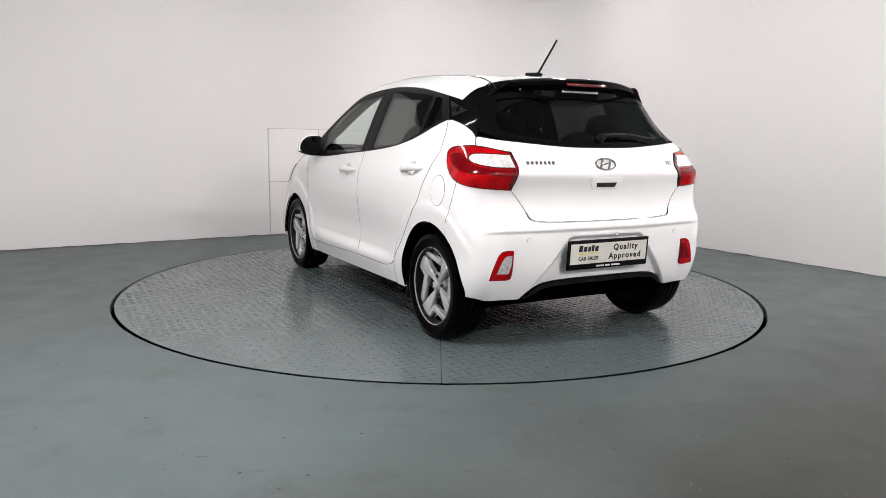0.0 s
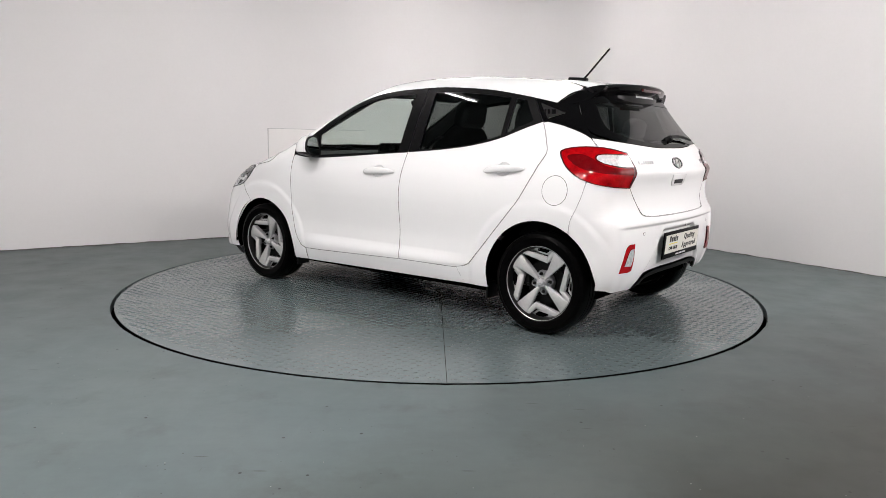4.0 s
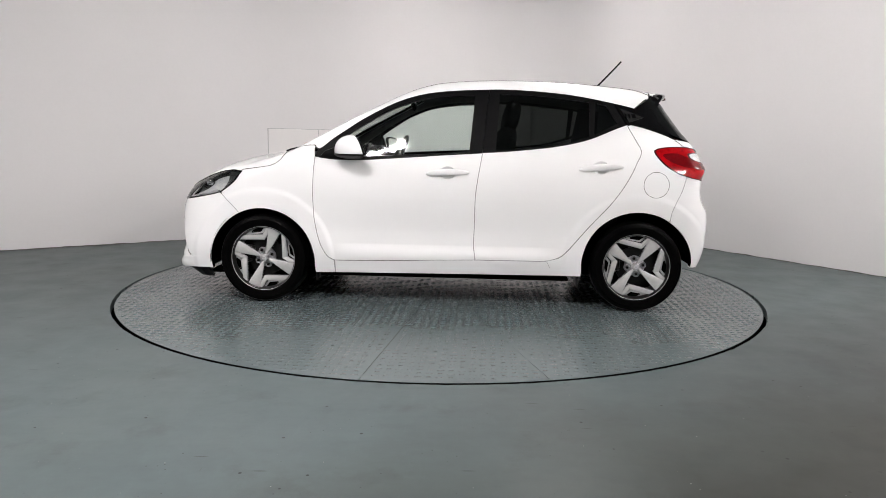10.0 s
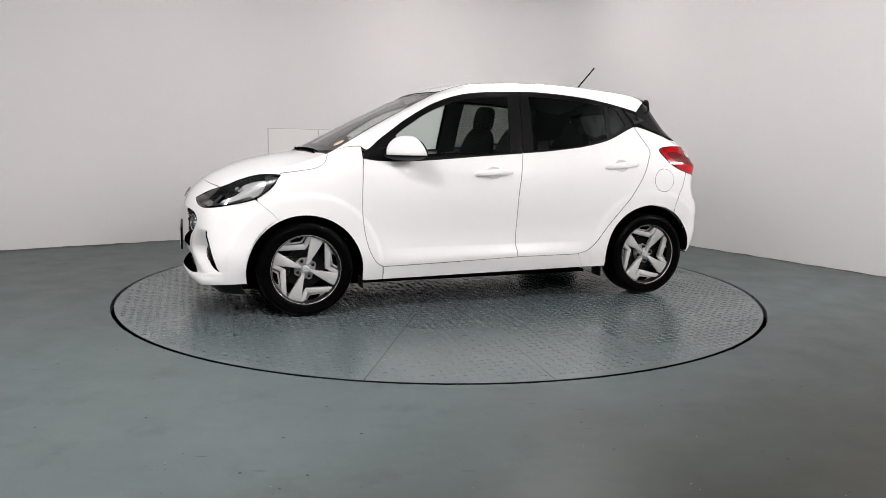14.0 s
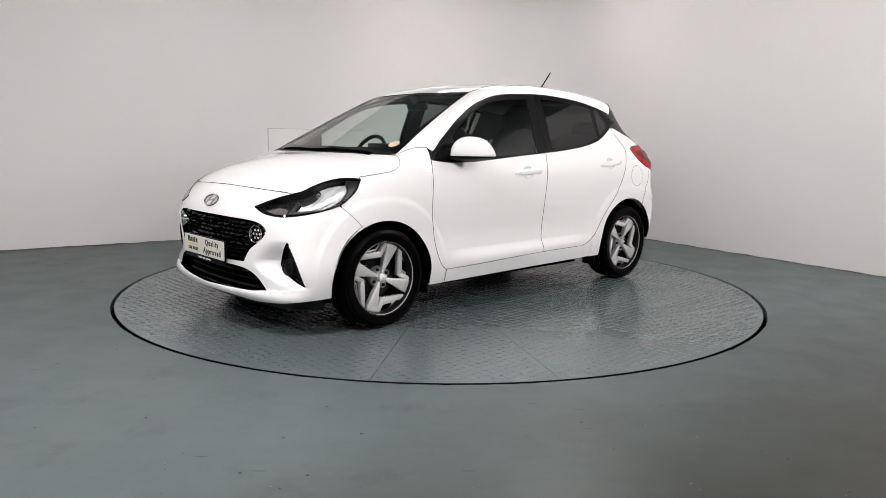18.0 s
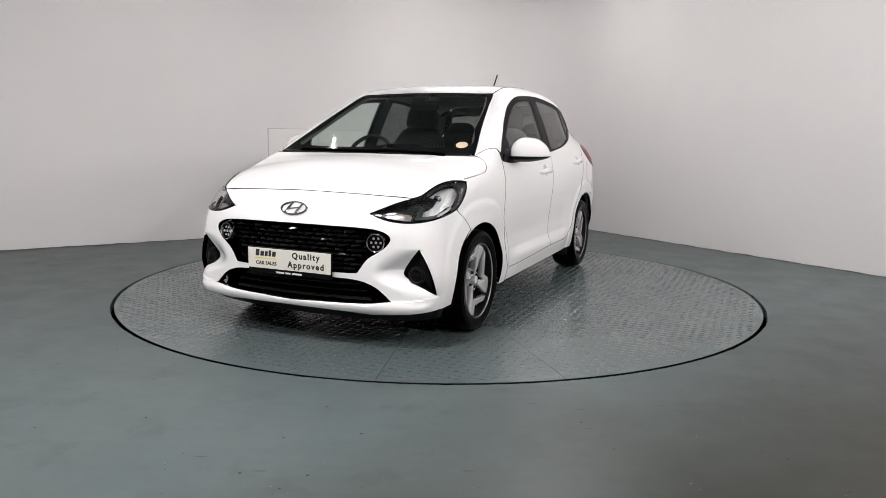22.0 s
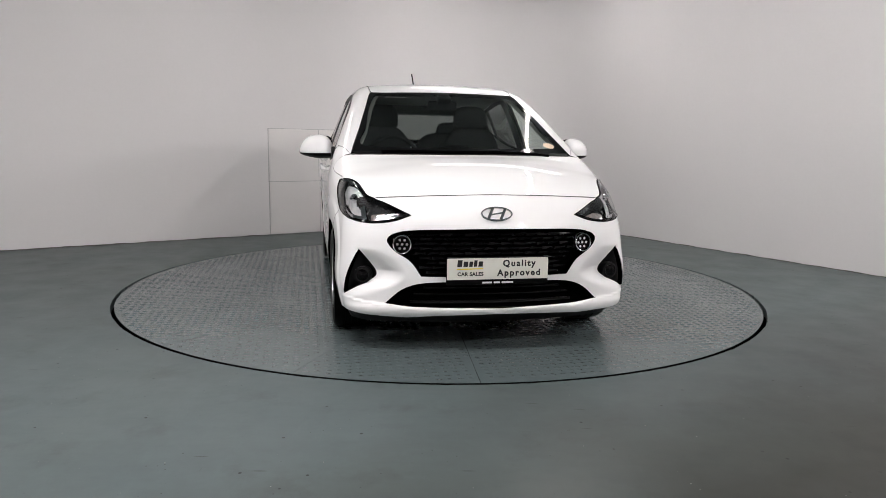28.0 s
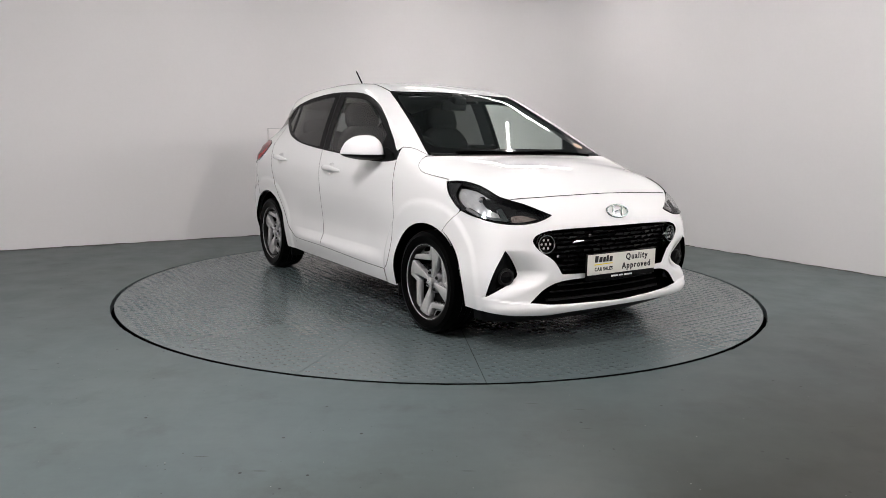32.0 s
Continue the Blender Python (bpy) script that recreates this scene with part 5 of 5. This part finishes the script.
def number_plate(parent, m, name, frame_up=0.0):
    """A dealer's show plate; m: right, up and out of its face."""
    back = part(name, placed(block(.527 + frame_up * 1.6, .142 + frame_up, .012, (0, -.012 + frame_up * .3, -.004), .006), m), M_SATIN, parent, "white dealer plate in a black holder")
    part("plate_face", placed(block(.52, .108, .003, (0, 0, .004), .001, 1), m), M_PLATEWHITE, back)
    lift = m @ Matrix.Translation((0, 0, .0062))
    # maker's mark as a plain dark bar with a yellow line
    for i, (x, w, h) in enumerate(((-.198, .024, .034), (-.168, .022, .026), (-.141, .018, .026), (-.118, .016, .032), (-.092, .022, .026))):
        part("name_bar", slab([(x - w / 2, .012), (x + w / 2, .012), (x + w / 2 + .003, .012 + h), (x - w / 2 + .003, .012 + h)], .0006, lift), M_INK, back, smooth=False)
    part("yellow_line", slab([(-.212, -.003), (-.078, -.001), (-.078, .004), (-.212, .002)], .0006, lift), M_YELLOW, back, smooth=False)
    words("CAR SALES", .026, lift @ Matrix.Translation((-.142, -.034, 0)), M_INK, back, "small_words")
    words("Quality", .0445, lift @ Matrix.Translation((.108, .012, 0)), M_INK, back, "upper_words", spread=1.28)
    words("Approved", .0445, lift @ Matrix.Translation((.108, -.036, 0)), M_INK, back, "lower_words", spread=1.28)
    for x, w in ((-.055, .05), (-.005, .032), (.05, .06)):
        part("address_bar", slab([(x - w / 2, -.075), (x + w / 2, -.075), (x + w / 2, -.066), (x - w / 2, -.066)], .0006, m @ Matrix.Translation((0, 0, .0025))), M_PALEINK, back, smooth=False)
    return back


def inside(pt, loop):
    hit = False
    for (a0, b0), (a1, b1) in zip(loop, loop[1:] + loop[:1]):
        if (b0 > pt[1]) != (b1 > pt[1]) and pt[0] < a0 + (pt[1] - b0) / (b1 - b0) * (a1 - a0):
            hit = not hit
    return hit


def front_details(car):
    grille = skin("grille", "N", [both(GRILLE)], M_GAP, car, lift=-.045, rim=0, label="black grille with rows of glossy facets")
    lo = both([q[:2] for q in GRILLE])
    # rows of small glossy facets, staggered
    w, h, d = .034, .0075, .016
    me = mesh_of("facet", [(-w, -h, 0), (w, -h, 0), (w, h, 0), (-w, h, 0), (-w * .9, -h, d * .2), (w * .5, -h * .8, d), (w * .95, h * .3, d * .5), (-w * .5, h * .9, d * .15)],
                 [(0, 1, 5, 4), (4, 5, 6, 7), (1, 2, 6, 5), (2, 3, 7, 6), (3, 0, 4, 7)], M_BLACK)
    for j in range(10):
        z = .416 + .0245 * j
        for i in range(-9, 10):
            a = i * 4.05 + (2.0 if j % 2 else 0)
            if not inside((a + .8, z + .006), lo) or not inside((a - 2.2, z - .008), lo) or not inside((a + 2.2, z - .008), lo):
                continue
            ob = new("facet", me)
            ob.parent = grille
            ob.matrix_basis = face("N", a if abs(a) > .01 else .01, z, -.044) @ pose(0, 0, 0, random.uniform(-16, 10), random.uniform(-14, 14), random.uniform(-4, 4))
    # daytime lamps in the grille
    for a in (29.3, -29.3):
        m = face("N", a, .562, -.022) @ Matrix.Scale(1.18, 4)
        ring = part("daytime_lamp", placed(lathe([(.034, .0), (.036, .020), (.0395, .022), (.042, .018), (.042, -.012)], 36, "z"), m), M_CHROME, grille, "round daytime lamp with a chrome ring")
        part("lamp_bed", placed(lathe([(.001, .002), (.035, .002), (.035, -.01)], 28, "z"), m), M_BLACK, ring)
        for k in range(7):
            r, t = (0, 0) if k == 0 else (.0205, math.pi / 3 * k)
            part("lamp_cell", placed(lathe([(.001, .010), (.006, .010), (.0085, .003), (.0085, .001)], 6, "z"), m @ Matrix.Translation((r * math.cos(t), r * math.sin(t), .002))), M_CHROME, ring, smooth=False)
    intake = skin("lower_intake", "N", [both(INTAKE)], M_GAP, car, lift=-.06, rim=0, label="black lower air intake")
    for z, half in ((.268, 27), (.300, 26), (.332, 23)):
        band = [(0, z - .004), (half, z - .004, 1), (half, z + .004, 1), (0, z + .004)]
        skin("intake_bar", "N", [both(band)], M_PLAST, intake, lift=-.045, rim=.012, fine=.8)
    for a in (40.6, -40.6):
        m = face("N", a, .398, -.050)
        m = Matrix.Translation(m.translation) @ Vector((1, .25 if a > 0 else -.25, 0)).to_track_quat("Z", "Y").to_matrix().to_4x4()
        fog = part("fog_lamp", placed(lathe([(.001, .016), (.030, .014), (.034, .018), (.044, .014), (.046, -.03)], 30, "z"), m), M_PLAST, car, "round black fog lamp")
        part("fog_glass", placed(lathe([(.001, .022), (.018, .020), (.029, .0155)], 24, "z"), m), M_BLACK, fog)
    chin = [(0, .216), (28, .203), (44, .221), (52, .231, 1), (52, .140, 1), (40, .128), (20, .122), (0, .122)]
    skin("chin", "N", [both(chin)], M_PLAST, car, lift=-.020, rim=.02, label="black plastic chin spoiler")
    badge(car, face("N", .01, .712, .004), .078, .036)
    number_plate(car, Matrix(((0, 0, 1, 1.922), (1, 0, 0, 0), (0, 1, 0, .446), (0, 0, 0, 1))), "front_number_plate")
    # wipers along the foot of the windscreen
    for run in ([(1.112, .52), (1.112, .40), (1.126, .15), (1.138, -.08)], [(1.146, .10), (1.138, -.10), (1.108, -.32), (1.082, -.50)]):
        p = at3("T", run)
        n = outward(p)
        q = [tuple(a + b * .008) for a, b in zip(p * 1.0, n)]
        wp = part("wiper", tube(q, .007, 6), M_GAP, car, "black wiper at the foot of the windscreen")
        q = [tuple(a + b * .004 + np.array([-.02, 0, .008])) for a, b in zip(p, n)]
        part("wiper_blade", tube(q, .005, 6), M_GAP, wp)
    half = line("C", ("T", (1.152, 0), (1.143, .22), (1.108, .46), (1.070, .655, 1), (1.030, .668, 1), (1.09, .46), (1.128, .22), (1.135, 0)))
    skin("cowl", "C", [[*half, *[(q[0], 180 - q[1], *q[2:]) for q in reversed(half) if abs(q[1] - 90) > 1e-6]]], M_SATIN, car, lift=.003, rim=.01, fine=.8)
    # round paper sticker and a white strip behind the glass
    c = at3("T", [(.965, .566)])
    n = outward(c)[0]
    m = Matrix.Translation(c[0] + n * .0) @ Vector(n).to_track_quat("Z", "Y").to_matrix().to_4x4()
    part("sticker", placed(lathe([(.001, .0006), (.036, .0006), (.036, -.0004)], 32, "z"), m), M_PAPER, car, "round orange and white paper sticker inside the windscreen", smooth=False)
    p = at3("T", [(.372, .335)])[0]
    part("sticker", block(.012, .15, .002, (p[0], -p[1], p[2] - .006), 0), M_PALEINK, car, "thin white strip at the top of the windscreen", smooth=False)


def rear_details(car, gate, bumper):
    # spoiler: a black wedge that carries the roof line on
    bm = bmesh.new()
    rows = []
    n = 28
    for i in range(n + 1):
        y = -.498 + .996 * i / n
        tip = -1.490 + .56 * y * y
        zr = float(ROOF(np.array([-1.33]))[0]) + .008 - .085 * y * y - .022 * (abs(y) / .53) ** 6
        ztip = zr - .014 - .012 * (abs(y) / .53) ** 4
        x0 = -1.285 - .045 * (1 - (y / .575) ** 2)
        xg = -1.415 + .12 * y * y
        e = (abs(y) / .575) ** 3
        low = 1.300 + (ztip - .026 - 1.300) * e
        back = tip + .050 - .02 * (abs(y) / .53) ** 4
        rows.append([bm.verts.new(q) for q in ((x0, y, zr + .001), (back, y, ztip + (zr - ztip) * (back - tip) / (x0 - tip) + .0025), (tip + .010, y, ztip + .001), (tip, y, ztip - .008), (tip + .006, y, ztip - .030 + .014 * e),
                                               (tip + .05, y, ztip - .060 + .038 * e), (xg - .006 + .05 * e, y, low), (x0, y, low))])
    for a, b in zip(rows, rows[1:]):
        for k in range(1, 8):
            bm.faces.new((a[k], a[(k + 1) % 8], b[(k + 1) % 8], b[k]))
    top = bmesh.new()
    lid = [[top.verts.new((v.co.x, v.co.y, v.co.z + .0012 - d)) for d in (0, .007) for v in r[:2]] for r in rows]
    for a, b in zip(lid, lid[1:]):
        for k, l in ((0, 1), (1, 3), (3, 2), (2, 0)):
            top.faces.new((a[k], a[l], b[l], b[k]))
    for a in (lid[0], lid[-1]):
        top.faces.new([a[k] for k in (0, 1, 3, 2)])
    bm.faces.new(rows[0])
    bm.faces.new(rows[-1])
    sp = part("spoiler", bm, M_BLACK, gate, "glossy black roof spoiler")
    # fins that join the spoiler to the tail pillars
    for s in (-1, 1):
        fin = bmesh.new()
        out = rounded([(-1.200, 1.300), (-1.262, 1.340), (-1.318, 1.374), (-1.366, 1.392), (-1.392, 1.388), (-1.386, 1.368), (-1.362, 1.340), (-1.345, 1.314), (-1.300, 1.296), (-1.250, 1.288)])
        near, deep = ([fin.verts.new((x, s * (.586 - (z - 1.29) * 1.02 - max(0, -1.28 - x) * .42 - d), z)) for x, z in out] for d in (0, .05))
        fin.faces.new(near)
        fin.faces.new(deep)
        for i in range(len(out)):
            k = (i + 1) % len(out)
            fin.faces.new((near[i], near[k], deep[k], deep[i]))
        part("spoiler_fin", fin, M_BLACK, sp)
    part("spoiler_top", top, M_WHITE, sp, "white top of the roof spoiler")
    zt = float(ROOF(np.array([-1.33]))[0])
    part("brake_lamp", block(.012, .27, .016, (-1.481, .0, zt - .036), .004), M_DARKRED, sp, "dark red high brake lamp")
    x = .135
    for k, w in enumerate((.011, .008, .006, .006, .008, .012, .009, .006, .011, .009, .004, .009, .008, .003, .004, .009)):
        m = Matrix(((0, 0, -1, -1.442), (-1, 0, 0, x - w / 2), (0, 1, .0, zt - .070), (0, 0, 0, 1))) @ Matrix.Rotation(radians(-21), 4, "X")
        h = .006 if k in (0, 5, 8, 10, 13) else .003
        part("address_bar", slab([(-w / 2, -.007), (w / 2, -.007), (w / 2, h), (-w / 2, h)], .001, m), M_PALEINK, sp, smooth=False)
        x -= w + .008
    # badge, name bars and the grip in the tailgate
    badge(gate, face("E", .01, .962, .003), .066, .032)
    for k in range(7):
        m = face("E", 33.3 - 1.55 * k, .969, .001)
        part("name_bar", slab([(-.008, -.009), (.007, -.009), (.008, .009), (-.007, .009)], .004, m, .0012), M_CHROME, gate)
    for k, (a, w) in enumerate(((-32.6, .004), (-33.6, .006), (-35.2, .012))):
        m = face("E", a, .966, .001)
        part("name_bar", slab([(-w, -.013), (w, -.013), (w, .013), (-w, .013)], .004, m, .0012), M_CHROME, gate)
    m = face("E", .01, .866, .0)
    outer = [(-.105, .034), (.105, .034), (.098, -.020), (.080, -.036), (-.080, -.036), (-.098, -.020)]
    grip = part("tailgate_grip", slab(outer, .006, m, .003), M_WHITE, gate, "white grip with a dark hand slot")
    part("grip_slot", slab([(-.070, .004), (.070, .004), (.062, -.022), (-.062, -.022)], .0075, m, .002), M_CABIN, grip)
    # rear wiper
    p = at3("E", [(1.5, 1.098), (10, 1.108), (20, 1.104), (30, 1.086)])
    q = [tuple((a + b * .022) * FLIP) for a, b in zip(p, outward(p))]
    wp = part("rear_wiper", tube(q, .012, 8, .007), M_PLAST, gate, "black rear wiper")
    q = [tuple((a + b * .006 + np.array([0, 0, -.022])) * FLIP) for a, b in zip(p, outward(p))]
    part("wiper_blade", tube(q, .007, 6), M_GAP, wp)
    part("wiper_pivot", placed(lathe([(.001, .03), (.018, .028), (.022, .0)], 20, "z"), face("E", -1.5, 1.095, 0)), M_PLAST, wp)
    number_plate(bumper, Matrix(((0, 0, -1, -1.716), (-1, 0, 0, -.006), (0, 1, 0, .502), (0, 0, 0, 1))) @ Matrix.Rotation(radians(4), 4, "X"), "rear_number_plate", .016)
    # aerial
    base = placed(block(.13, .045, .022, (0, 0, .006), .010, 3), Matrix.Translation((-.985, 0, float(ROOF(np.array([-.985]))[0]) + .014)) @ Matrix.Rotation(radians(-4), 4, "Y"))
    foot = part("aerial", base, M_SATIN, car, "black rod aerial on the roof")
    part("rod", tube([(-1.02, 0, 1.470), (-1.05, -.002, 1.50), (-1.19, -.008, 1.652)], .0075, 8, .0055), M_SATIN, foot)
    # underside: axle, silencer, mud flaps
    part("rear_axle", tube([(-1.21, -.62, .27), (-1.21, .62, .27)], .035, 10), M_GAP, car)
    part("silencer", block(.20, .46, .08, (-1.50, -.12, .365), .03, 4), M_PLAST, car, "dark silencer under the tail")
    for s in (-1, 1):
        part("mud_flap", block(.012, .11, .10, (-.845, s * .715, .195), .004), M_PLAST, car)
        part("mud_flap", block(.012, .11, .07, (.862, s * .715, .185), .004), M_PLAST, car)


front_details(CAR)
rear_details(CAR, GATE, BUMPER)


def motions():
    rows = []
    table = []
    for t in range(0, 33, 2):
        a = TURN0 + TURN_RATE * t
        c, s = math.cos(radians(a)), math.sin(radians(a))
        rows.append((t, pose(-.0936 * c + .0394 * s, -.0936 * s - .0394 * c, 0.001, 0, 0, a)))
        table.append((t, pose(0, 0, 0, 0, 0, a)))
    walk(CAR, rows)
    walk(TABLE, table)


motions()
